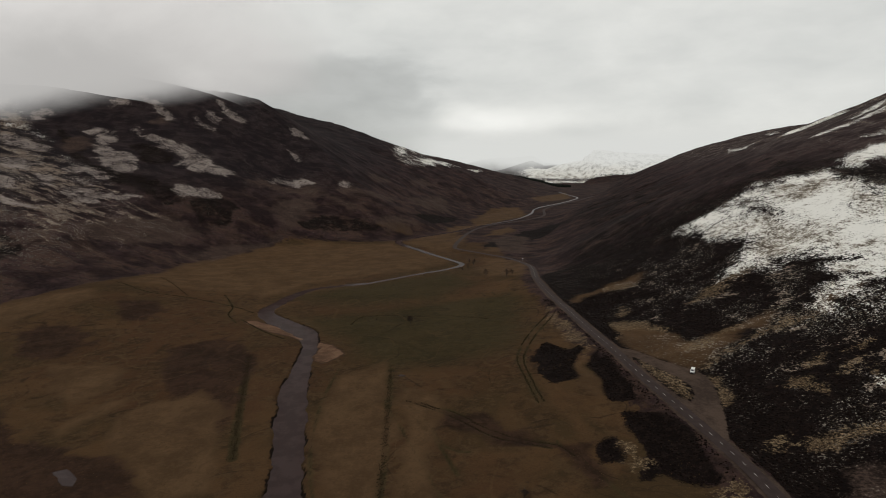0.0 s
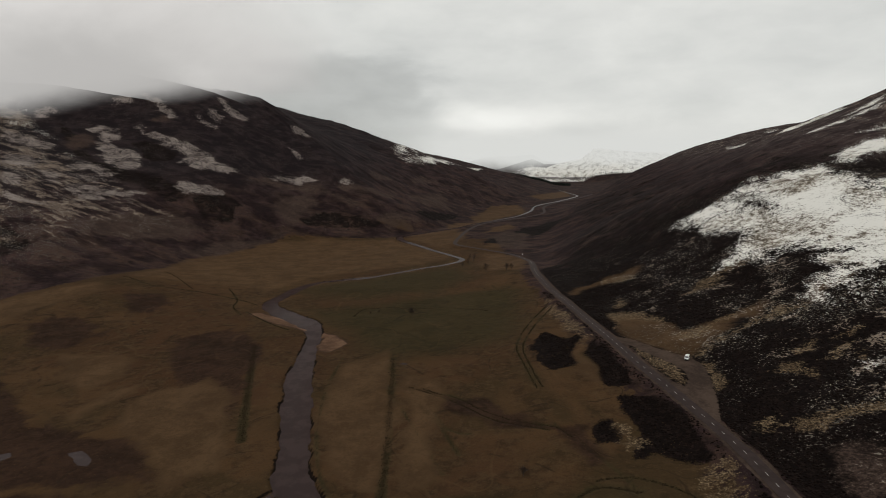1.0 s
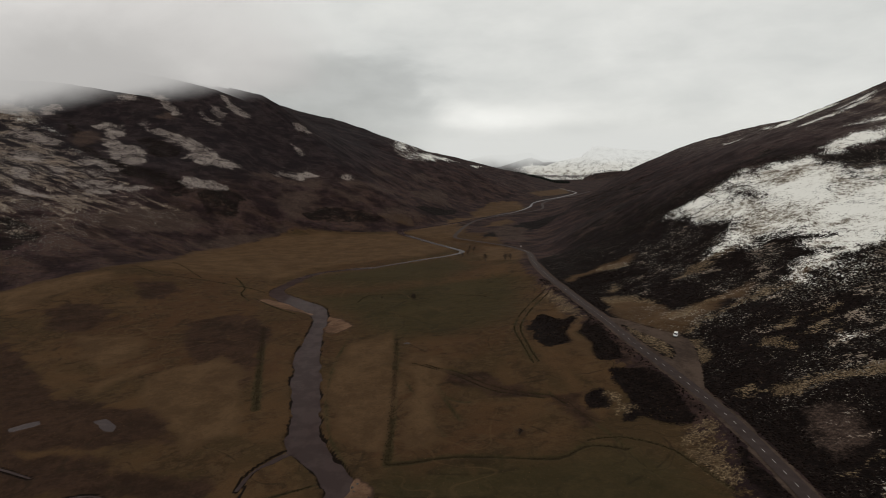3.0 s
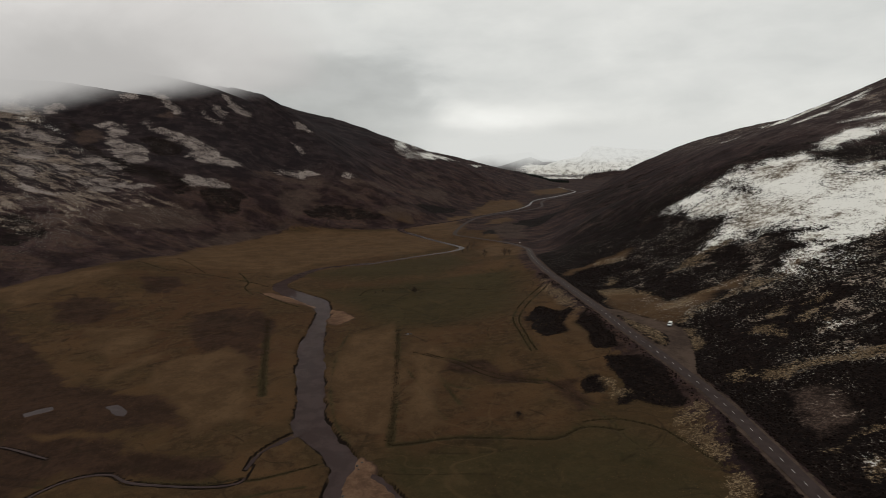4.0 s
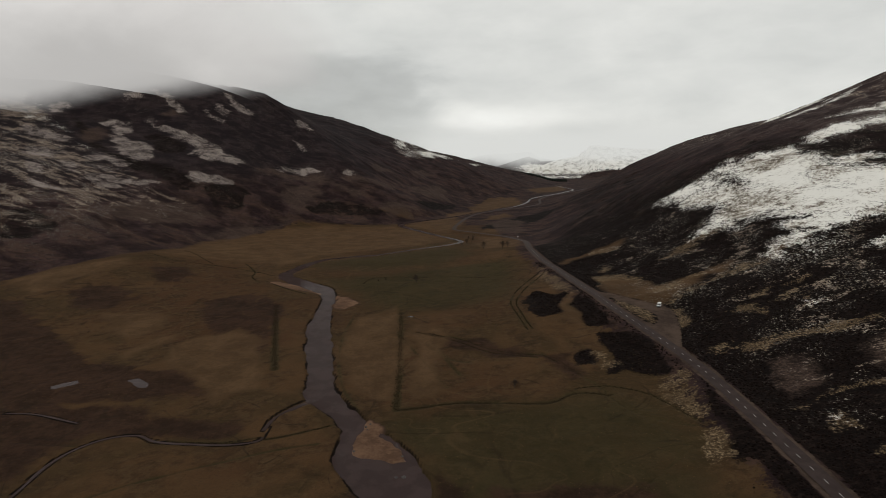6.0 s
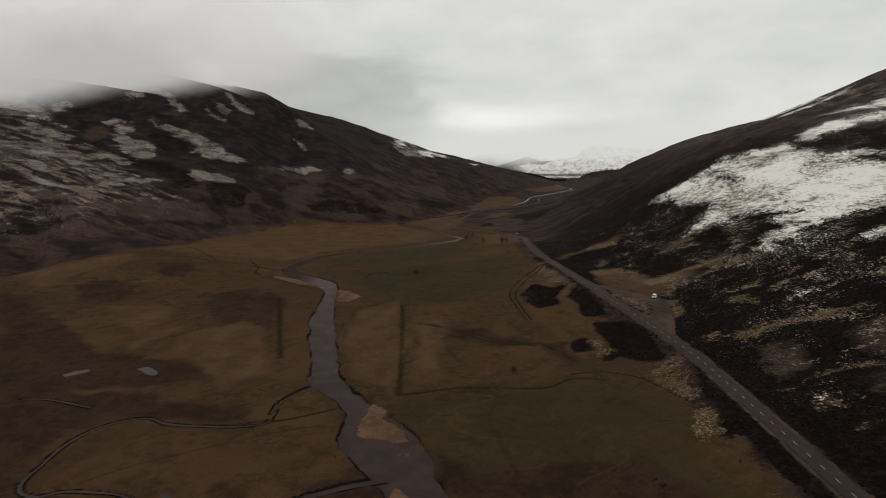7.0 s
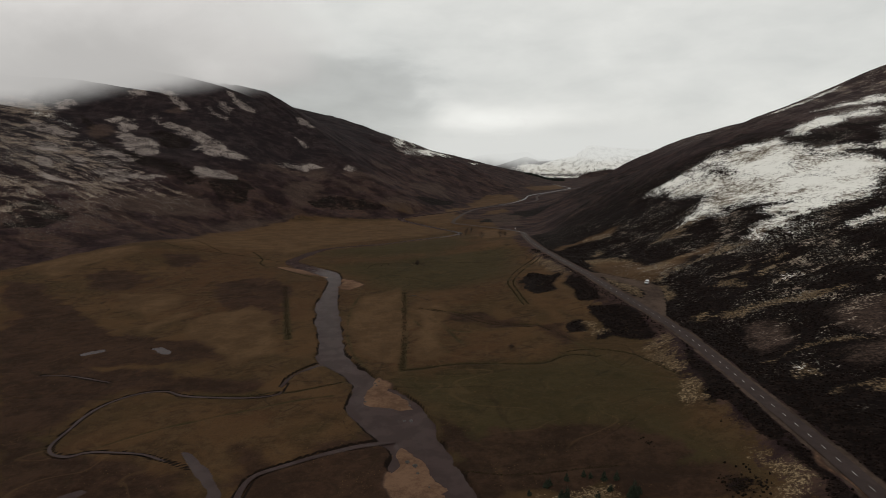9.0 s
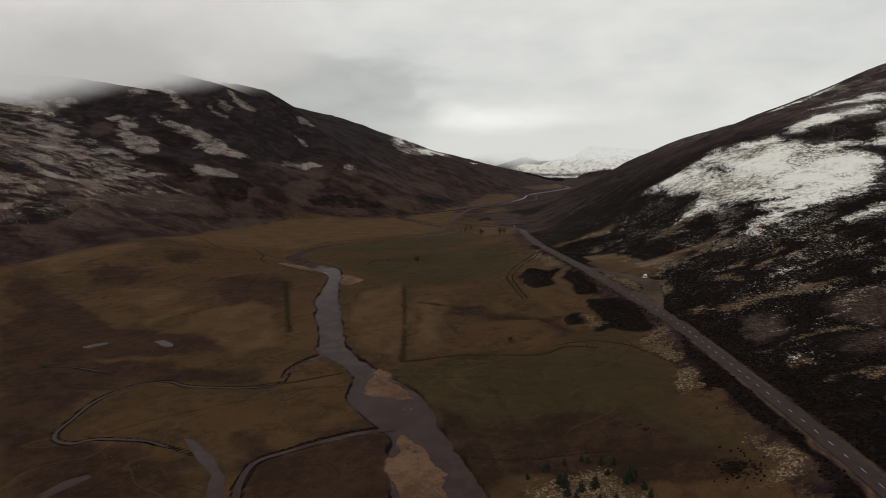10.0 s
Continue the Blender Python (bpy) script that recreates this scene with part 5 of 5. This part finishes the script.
def bare_tree(rng, tall, spread, stems):
    """A leafless birch or alder: trunk with limbs, and a rounded crown of fine twigs."""
    root = new("bare_tree")
    wood, twigs = bmesh.new(), bmesh.new()
    wide = tall * 0.46 * spread
    bend = Vector((rng.uniform(-0.1, 0.1), rng.uniform(-0.1, 0.1), 0)) * tall
    spine = [Vector((0, 0, -0.3)), bend * 0.3 + Vector((0, 0, tall * 0.22)), bend * 0.7 + Vector((0, 0, tall * 0.5)), bend + Vector((0, 0, tall * 0.85))]
    tube(wood, spine, [tall * 0.022, tall * 0.017, tall * 0.010, tall * 0.003])
    for _ in range(7 * stems):
        f = rng.uniform(0.12, 0.75)
        start = spine[1].lerp(spine[3], f) if f > 0.25 else spine[0].lerp(spine[1], 0.5 + 2 * f)
        a, e = rng.uniform(0, 6.2832), rng.uniform(-0.75, 1.0)
        r = rng.uniform(0.55, 1.0)
        flat = math.sqrt(max(0.0, 1 - e * e)) if e > 0 else 1 - 0.35 * e * e
        end = Vector((wide * r * flat * math.cos(a), wide * r * flat * math.sin(a), tall * (0.55 + 0.42 * e * r))) + bend * 0.6
        knee = start.lerp(end, 0.5) + Vector((rng.uniform(-1, 1), rng.uniform(-1, 1), rng.uniform(-0.5, 1))) * tall * 0.04
        tube(wood, [start, knee, end], [tall * 0.008, tall * 0.005, tall * 0.002], 4)
        for _ in range(17):
            g = rng.uniform(0.35, 1.0)
            p = start.lerp(knee, 2 * g) if g < 0.5 else knee.lerp(end, 2 * g - 1)
            d = ((end - start).normalized() * 0.6 + Vector((rng.gauss(0, 0.6), rng.gauss(0, 0.6), rng.gauss(0.1, 0.5)))).normalized()
            tip = p + d * tall * rng.uniform(0.05, 0.13)
            for s in (d.orthogonal().normalized(), d.cross(d.orthogonal()).normalized()):
                twigs.faces.new([twigs.verts.new(v) for v in (p - s * 0.055, p + s * 0.055, tip)])
    part("trunk", wood, bark_look, root)
    part("crown", twigs, twig_look, root, "fine leafless brown twigs")
    return root


def conifer(rng, tall, wide):
    """A young spruce: trunk and drooping whorls of needled boughs."""
    root = new("young_spruce")
    wood, green = bmesh.new(), bmesh.new()
    tube(wood, [Vector((0, 0, -0.2)), Vector((0, 0, tall * 0.5)), Vector((0, 0, tall * 0.98))], [tall * 0.025, tall * 0.015, 0.01])
    layers = 13
    for i in range(layers):
        f = i / (layers - 1)
        z = tall * (0.08 + 0.88 * f)
        reach = wide * 0.5 * (1 - f) ** 0.8 + 0.06
        for k in range(max(5, int(11 * (1 - 0.5 * f)))):
            a = rng.uniform(0, 6.2832)
            r = reach * rng.uniform(0.65, 1.15)
            d, s = Vector((math.cos(a), math.sin(a), 0)), Vector((-math.sin(a), math.cos(a), 0))
            base, tip = Vector((0, 0, z + rng.uniform(-0.08, 0.08))), d * r + Vector((0, 0, z - r * rng.uniform(0.05, 0.45)))
            m = base.lerp(tip, 0.55)
            w = s * r * 0.30
            lift = Vector((0, 0, r * 0.14))
            v = [green.verts.new(q) for q in (base, m - w - lift, tip, m + w - lift, m + lift)]
            for t in ((0, 1, 4), (1, 2, 4), (2, 3, 4), (3, 0, 4)):
                green.faces.new([v[j] for j in t])
    part("trunk", wood, bark_look, root)
    part("crown", green, needle_look, root)
    return root


rng = random.Random(5)
# young spruces on the tussock mound
kinds = [conifer(rng, 4.2, 3.2), conifer(rng, 3.2, 2.9), conifer(rng, 5.0, 3.6)]
SPRUCES = [(26.5, 81.6, 0.80), (29.7, 74.5, 1.20), (34.9, 69.6, 0.80), (39.1, 70.4, 1.10), (40.4, 83.6, 0.70), (43.8, 81.2, 0.70), (47.4, 80.5, 0.75), (44.2, 75.6, 0.80), (49.6, 71.4, 1.15), (51.6, 65.7, 0.80), (20.8, 78.1, 0.70), (33.2, 84.1, 0.60), (30.6, 68.4, 0.90), (43.0, 63.2, 0.70), (51.9, 61.5, 0.60), (38.6, 84.9, 0.60), (27.6, 82.5, 0.80), (30.9, 73.1, 1.10), (48.2, 70.2, 1.00), (38.7, 63.9, 0.80), (32.4, 65.4, 0.70), (51.3, 72.2, 0.70)]
for i, (x, y, size) in enumerate(SPRUCES):
    src = kinds[i % 3]
    m = Matrix.Translation((x, y, height(x, y))) @ Matrix.Rotation(rng.uniform(0, 6.28), 4, "Z") @ Matrix.Diagonal((size, size, size * rng.uniform(0.9, 1.1), 1))
    if i < 3:
        src.matrix_basis = m
        ob = src
        ob["size"] = 1
    else:
        ob = copy_thing(src, m @ Matrix.Diagonal((1 / src.scale[0], 1 / src.scale[1], 1 / src.scale[2], 1)))
    tagged(ob, "small dark green spruce on a straw-coloured tussock mound", "tree", "young spruces")

# bare trees by the ford and in the field
for x, y, tall, spread, stems, label in [(-24.5, 428, 8.5, 0.85, 6, "spreading leafless tree alone in the pasture"), (-52, 440, 2.8, 0.8, 3, "low leafless bush in the pasture"),
                                         (-58, 437, 2.4, 0.8, 3, "low leafless bush in the pasture"), (30.5, 200, 4.6, 0.9, 5, "dark leafless bush on the field bank"),
                                         (29.3, 669, 10, 0.6, 3, "tall leafless tree beside the river ford"), (22, 652, 7, 0.7, 3, "leafless tree beside the river ford"),
                                         (37, 700, 11, 0.65, 3, "leafless tree beside the river ford"), (33, 715, 9, 0.65, 3, "leafless tree beside the river ford"), (45.2, 600, 10.5, 0.85, 5, "rounded leafless tree near the road"),
                                         (65.2, 585, 11, 0.85, 5, "rounded leafless tree near the road"), (72, 592, 9, 0.8, 4, "leafless tree near the road")]:
    ob = bare_tree(rng, tall, spread, stems)
    ob.location = (x, y, height(x, y) - 0.05)
    tagged(ob, label, "bush" if tall < 5 else "tree", "bushes" if tall < 5 else "bare trees")


def stone(rng, size):
    bm = bmesh.new()
    bmesh.ops.create_icosphere(bm, subdivisions=2, radius=size)
    o = Vector((rng.uniform(0, 50), rng.uniform(0, 50), 0))
    for v in bm.verts:
        v.co *= 1 + 0.35 * noise.noise(v.co / size * 1.3 + o)
        v.co.z *= 0.62
    return bm


for x, y, size in [(-36.8, 149.6, 0.60), (-18.2, 146.0, 0.55), (-17.2, 140.1, 0.50), (-15.2, 141.6, 0.40), (-34.9, 170.3, 0.60), (-33.3, 172.2, 0.50), (-19.5, 131.6, 1.10), (-16.8, 131.9, 1.30), (-21.8, 132.4, 0.80), (-33.9, 167.4, 0.40), (-38.6, 148.6, 0.50), (-12.8, 92.1, 0.50), (-16.5, 99.2, 0.80), (-13.9, 96.7, 0.90), (-9.0, 84.1, 0.30)]:
    ob = part("stone", stone(rng, size), stone_look)
    ob.location, ob.rotation_euler = (x, y, height(x, y) + 0.12 * size), (0, 0, rng.uniform(0, 6))
    tagged(ob, "dark weathered stone lying on the river sand", "stone", "river stones")


def box(size, at, bevel=0.05, segments=2):
    bm = bmesh.new()
    bmesh.ops.create_cube(bm, size=1.0, matrix=Matrix.Translation(at) @ Matrix.Diagonal((*size, 1)))
    if bevel:
        bmesh.ops.bevel(bm, geom=bm.edges[:], offset=bevel, segments=segments, affect="EDGES", profile=0.7)
    return bm


def build_van():
    """A white panel van with windows; the nose points to +y."""
    root = new("camper_van")
    side = [(-2.35, 0.35), (2.30, 0.35), (2.42, 0.55), (2.38, 0.98), (1.72, 1.18), (1.05, 1.92), (0.75, 2.02), (-2.20, 2.05), (-2.40, 1.85), (-2.42, 0.55)]
    bm = bmesh.new()
    faces = []
    for sx in (-0.95, 0.95):
        faces.append(bm.faces.new([bm.verts.new((sx * (0.90 if z > 1.5 else 1.0), y, z)) for y, z in side]))
    a, b = faces[0].verts[:], faces[1].verts[:]
    n = len(a)
    for i in range(n):
        bm.faces.new((a[i], a[(i + 1) % n], b[(i + 1) % n], b[i]))
    bmesh.ops.recalc_face_normals(bm, faces=bm.faces)
    bmesh.ops.bevel(bm, geom=bm.edges[:], offset=0.06, segments=2, affect="EDGES", profile=0.6)
    part("body", bm, white_look, root, "white painted body")

    def pane(name, corners, thick=0.03):
        q = bmesh.new()
        f = q.faces.new([q.verts.new(c) for c in corners])
        r = bmesh.ops.extrude_face_region(q, geom=[f])
        f.normal_update()
        bmesh.ops.translate(q, verts=[v for v in r["geom"] if isinstance(v, bmesh.types.BMVert)], vec=f.normal * -thick)
        bmesh.ops.recalc_face_normals(q, faces=q.faces)
        part(name, q, glass_look, root, "dark tinted glass")

    pane("windscreen", [(-0.82, 1.70, 1.25), (0.82, 1.70, 1.25), (0.76, 1.12, 1.89), (-0.76, 1.12, 1.89)])
    for sx in (-1, 1):
        for y0, y1 in ((0.30, 1.25), (-0.95, 0.15), (-2.15, -1.10)):
            pane("side_window", [(sx * 0.965, y0, 1.20), (sx * 0.965, y1, 1.20), (sx * 0.895, y1 - (0.35 if y0 > 0 else 0), 1.80), (sx * 0.895, y0, 1.80)])
        part("headlight", box((0.34, 0.08, 0.20), (sx * 0.70, 2.40, 0.86), 0.03), glass_look, root, "clear headlight glass")
        part("tail_light", box((0.14, 0.06, 0.40), (sx * 0.82, -2.43, 1.05), 0.02), red_look, root, "red tail light")
        part("wing_mirror", box((0.18, 0.10, 0.22), (sx * 1.08, 1.30, 1.28), 0.03), trim_look, root, "black mirror housing")
        for y in (-1.55, 1.55):
            hub = new("wheel")
            hub.parent, hub.location = root, (sx * 0.86, y, 0.34)
            tyre, rim = bmesh.new(), bmesh.new()
            bmesh.ops.create_cone(tyre, cap_ends=True, segments=20, radius1=0.34, radius2=0.34, depth=0.22, matrix=Matrix.Rotation(1.5708, 4, "Y"))
            bmesh.ops.bevel(tyre, geom=tyre.edges[:], offset=0.02, segments=1, affect="EDGES")
            bmesh.ops.create_cone(rim, cap_ends=True, segments=20, radius1=0.22, radius2=0.18, depth=0.03, matrix=Matrix.Translation((sx * 0.12, 0, 0)) @ Matrix.Rotation(1.5708 * sx, 4, "Y"))
            part("tyre", tyre, rubber_look, hub)
            part("rim", rim, steel_look, hub)
    pane("rear_window", [(0.70, -2.44, 1.25), (-0.70, -2.44, 1.25), (-0.66, -2.38, 1.80), (0.66, -2.38, 1.80)])
    part("front_bumper", box((1.84, 0.16, 0.26), (0, 2.40, 0.47), 0.05), trim_look, root, "black plastic bumper")
    part("rear_bumper", box((1.84, 0.14, 0.24), (0, -2.43, 0.47), 0.05), trim_look, root, "black plastic bumper")
    part("grille", box((0.9, 0.05, 0.16), (0, 2.415, 0.72), 0.02), trim_look, root)
    return root


van = build_van()
van.matrix_basis = Matrix.Translation((131.3, 291.7, height(131.3, 291.7))) @ Matrix.Rotation(radians(150), 4, "Z") @ Matrix.Diagonal((1.1, 1.1, 1.1, 1))
tagged(van, "white camper van parked on the gravel lay-by", "van")


def tuft_mesh(name, x, y, z, size, tall, sides, mat, label, category, cone=1.0, seed=1):
    """Many small clumps joined: each a ring of points round a raised middle."""
    r = np.random.default_rng(seed)
    k = len(x)
    ang = (np.arange(sides) / sides * 6.2832)[None] + r.uniform(0, 6.28, (k, 1))
    rad = size[:, None] * r.uniform(0.6, 1.3, (k, sides))
    ring = np.stack([x[:, None] + rad * np.cos(ang), y[:, None] + rad * np.sin(ang), np.broadcast_to((z - 0.15)[:, None], (k, sides))], -1)
    mid = np.stack([x[:, None] + 0.62 * cone * rad * np.cos(ang + 0.4), y[:, None] + 0.62 * cone * rad * np.sin(ang + 0.4), z[:, None] + tall[:, None] * r.uniform(0.55, 0.95, (k, sides))], -1)
    top = np.stack([x + size * r.uniform(-0.2, 0.2, k), y + size * r.uniform(-0.2, 0.2, k), z + tall], -1)[:, None]
    v = np.concatenate([ring, mid, top], 1)
    n = 2 * sides + 1
    i = np.arange(sides)
    j = (i + 1) % sides
    tri = np.concatenate([np.stack([i, j, i + sides], 1), np.stack([j, j + sides, i + sides], 1), np.stack([i + sides, j + sides, np.full(sides, 2 * sides)], 1)])
    f = (tri[None] + (np.arange(k) * n)[:, None, None]).reshape(-1, 3).astype(np.int32)
    me = bpy.data.meshes.new(name)
    me.vertices.add(k * n)
    me.vertices.foreach_set("co", v.astype(np.float32).ravel())
    me.loops.add(f.size)
    me.polygons.add(len(f))
    me.loops.foreach_set("vertex_index", f.ravel())
    me.polygons.foreach_set("loop_start", np.arange(0, f.size, 3, dtype=np.int32))
    me.update(calc_edges=True)
    me.materials.append(mat)
    return tagged(new(name, me), label, category, kind="stuff")


def island_look(name, a, b, rough=0.95):
    def fill(t, p):
        r = node(t, "ShaderNodeNewGeometry").outputs["Random Per Island"]
        n = noise_node(t, p, 0.5, 3, 0.65)
        c = blend(t, r, a, b)
        c = blend(t, math_node(t, "MULTIPLY", n, 0.5), c, tuple(0.5 * q for q in a))
        return surface(t, c, rough, n, 0.05, gloss=0.03)
    return material(name, fill)


def scatter(count, x0, x1, y0, y1, seed):
    r = np.random.default_rng(seed)
    x, y = r.uniform(x0, x1, count), r.uniform(y0, y1, count)
    z, n = land(x, y)
    return x, y, z, n, r


def build_cover():
    x, y, z, n, r = scatter(120000, 60, 380, 30, 470, 11)
    bare = np.maximum(np.maximum(n["gravel"], n["sand"]), np.maximum(np.maximum(n["snow"], n["straw"]), np.maximum(n["tan"], n["brown"]))) > 0.35
    clump = 0.5 + 0.5 * grain(x, y, 9, 51) * 0.8
    keep = (~bare) & ((n["pasture"] < 0.35) | (n["dark"] > 0.6)) & (r.uniform(0, 1, len(x)) < clump) & (np.hypot(x, y) < 500)
    k = np.where(keep)[0][:42000]
    size = r.uniform(0.22, 0.75, len(k))
    tuft_mesh("heather_clumps", x[k], y[k], z[k], size, size * r.uniform(0.45, 0.8, len(k)), 5, island_look("heather_sprigs", (0.0056, 0.0036, 0.0032), (0.0150, 0.0096, 0.0080)), "dark wiry heather covering the hillside", "heather", 1.0, 12)
    x, y, z, n, r = scatter(90000, 30, 330, 30, 470, 13)
    keep = (n["straw"] + 0.45 * grain(x, y, 7, 52) + 0.25 * grain(x, y, 2.4, 55) > 1.02) & (n["gravel"] < 0.3)
    k = np.where(keep)[0][:2600]
    size = r.uniform(0.10, 0.34, len(k))
    tuft_mesh("straw_tussocks", x[k], y[k], z[k], size, size * r.uniform(0.7, 1.2, len(k)), 5, island_look("dry_grass", (0.042, 0.027, 0.0150), (0.165, 0.118, 0.068)), "pale dry tussock grass beside the road", "grass", 0.7, 14)
    x, y, z, n, r = scatter(60000, -240, 100, 40, 420, 15)
    wet = np.maximum(np.maximum(n["wet"], n["sand"]), n["gravel"])
    rv, v = near(RIVER, x, y, 60)
    keep = (n["pasture"] > 0.6) & (wet < 0.25) & (rv > v[:, 2] / 2 + 1.5) & (grain(x, y, 17, 53) + 0.5 * grain(x, y, 5, 54) > 0.15)
    for s in PONDS:
        keep &= inside(s, x, y, 5) < -1.5
    k = np.where(keep)[0][:9000]
    size = r.uniform(0.12, 0.32, len(k))
    tuft_mesh("rush_tussocks", x[k], y[k], z[k], size, size * r.uniform(0.5, 0.9, len(k)), 4, island_look("rough_pasture_grass", (0.050, 0.0310, 0.0155), (0.100, 0.062, 0.030)), "rough brown rushes and tussocks in the pasture", "grass", 0.8, 16)
    # dark rushes along the ditches and old field edges
    rows = []
    for line in DRAINS:
        if line[0, 2] < 0.85:
            continue
        leg = np.hypot(*np.diff(line[:, :2], axis=0).T)
        at = np.concatenate([[0], np.cumsum(leg)])
        wide = float(line[0, 2])
        count = int(at[-1] * (6.0 if wide > 3 else 5.0))
        u = r.uniform(0, at[-1], count)
        off = r.normal(0, 0.24 * wide if wide > 3 else 0.30, count)
        px, py = np.interp(u, at, line[:, 0]), np.interp(u, at, line[:, 1])
        ahead = u + 1.0
        dx, dy = np.interp(ahead, at, line[:, 0]) - px, np.interp(ahead, at, line[:, 1]) - py
        leng = np.hypot(dx, dy) + 1e-6
        rows.append(np.column_stack([px - dy / leng * off, py + dx / leng * off, r.uniform(0.16, 0.42, count)]))
    rows = np.vstack(rows)
    rows = rows[(grain(rows[:, 0], rows[:, 1], 11, 81) > -0.55)]
    tuft_mesh("ditch_rushes", rows[:, 0], rows[:, 1], height(rows[:, 0], rows[:, 1]), rows[:, 2], rows[:, 2] * r.uniform(0.5, 1.0, len(rows)), 4, island_look("dark_rushes", (0.0185, 0.0128, 0.0074), (0.0370, 0.0250, 0.0138)), "dark rushes growing along the old ditches", "rushes", 0.8, 18)
    # low scrub below the road
    x, y = np.concatenate([r.uniform(60, 96, 420), r.normal(79, 3.5, 150)]), np.concatenate([r.uniform(62, 106, 420), r.normal(70, 3.5, 150)])
    k = ((grain(x, y, 7, 83) > 0.05) & (grain(x, y, 30, 84) > -0.4)) | (np.arange(len(x)) >= 420)
    x, y, size = x[k], y[k], r.uniform(0.12, 0.55, int(k.sum()))
    tuft_mesh("low_scrub", x, y, height(x, y), size, size * r.uniform(0.6, 1.1, len(x)), 5, island_look("scrub", (0.0070, 0.0050, 0.0038), (0.0190, 0.0130, 0.0085)), "dark low scrub scattered over rough brown grass", "scrub", 0.9, 19)


build_cover()


def far_wood():
    """A dark plantation on the far shoulder and trees below the snowy hill."""
    r = np.random.default_rng(21)
    x = np.concatenate([r.uniform(330, 720, 900), r.uniform(800, 1400, 90)])
    y = np.concatenate([3330 + r.uniform(-60, 160, 900), 4180 + r.uniform(-5, 40, 90)])
    z = land(x, y)[0]
    size = r.uniform(3.0, 5.5, len(x))
    tuft_mesh("distant_wood", x, y, z, size, np.where(x > 740, 0.45, 1.0) * r.uniform(9, 17, len(x)), 5, island_look("far_conifers", (0.010, 0.012, 0.010), (0.022, 0.024, 0.020)), "dark conifer plantation far down the glen", "wood", 0.6, 22)


far_wood()


def road_sign():
    """A small white sign on a steel post."""
    root = new("road_sign")
    post = bmesh.new()
    tube(post, [Vector((0, 0, -0.3)), Vector((0, 0, 1.2)), Vector((0, 0, 2.5))], [0.045, 0.045, 0.045], 8)
    part("post", post, steel_look, root, "grey steel post")
    part("panel", box((1.1, 0.04, 0.8), (0, -0.06, 2.15), 0.015), white_look, root, "blank white panel")
    return root


sign = road_sign()
sign.location = (102.0, 729.9, height(102.0, 729.9))
tagged(sign, "small white road sign on a steel post by the bend", "sign")
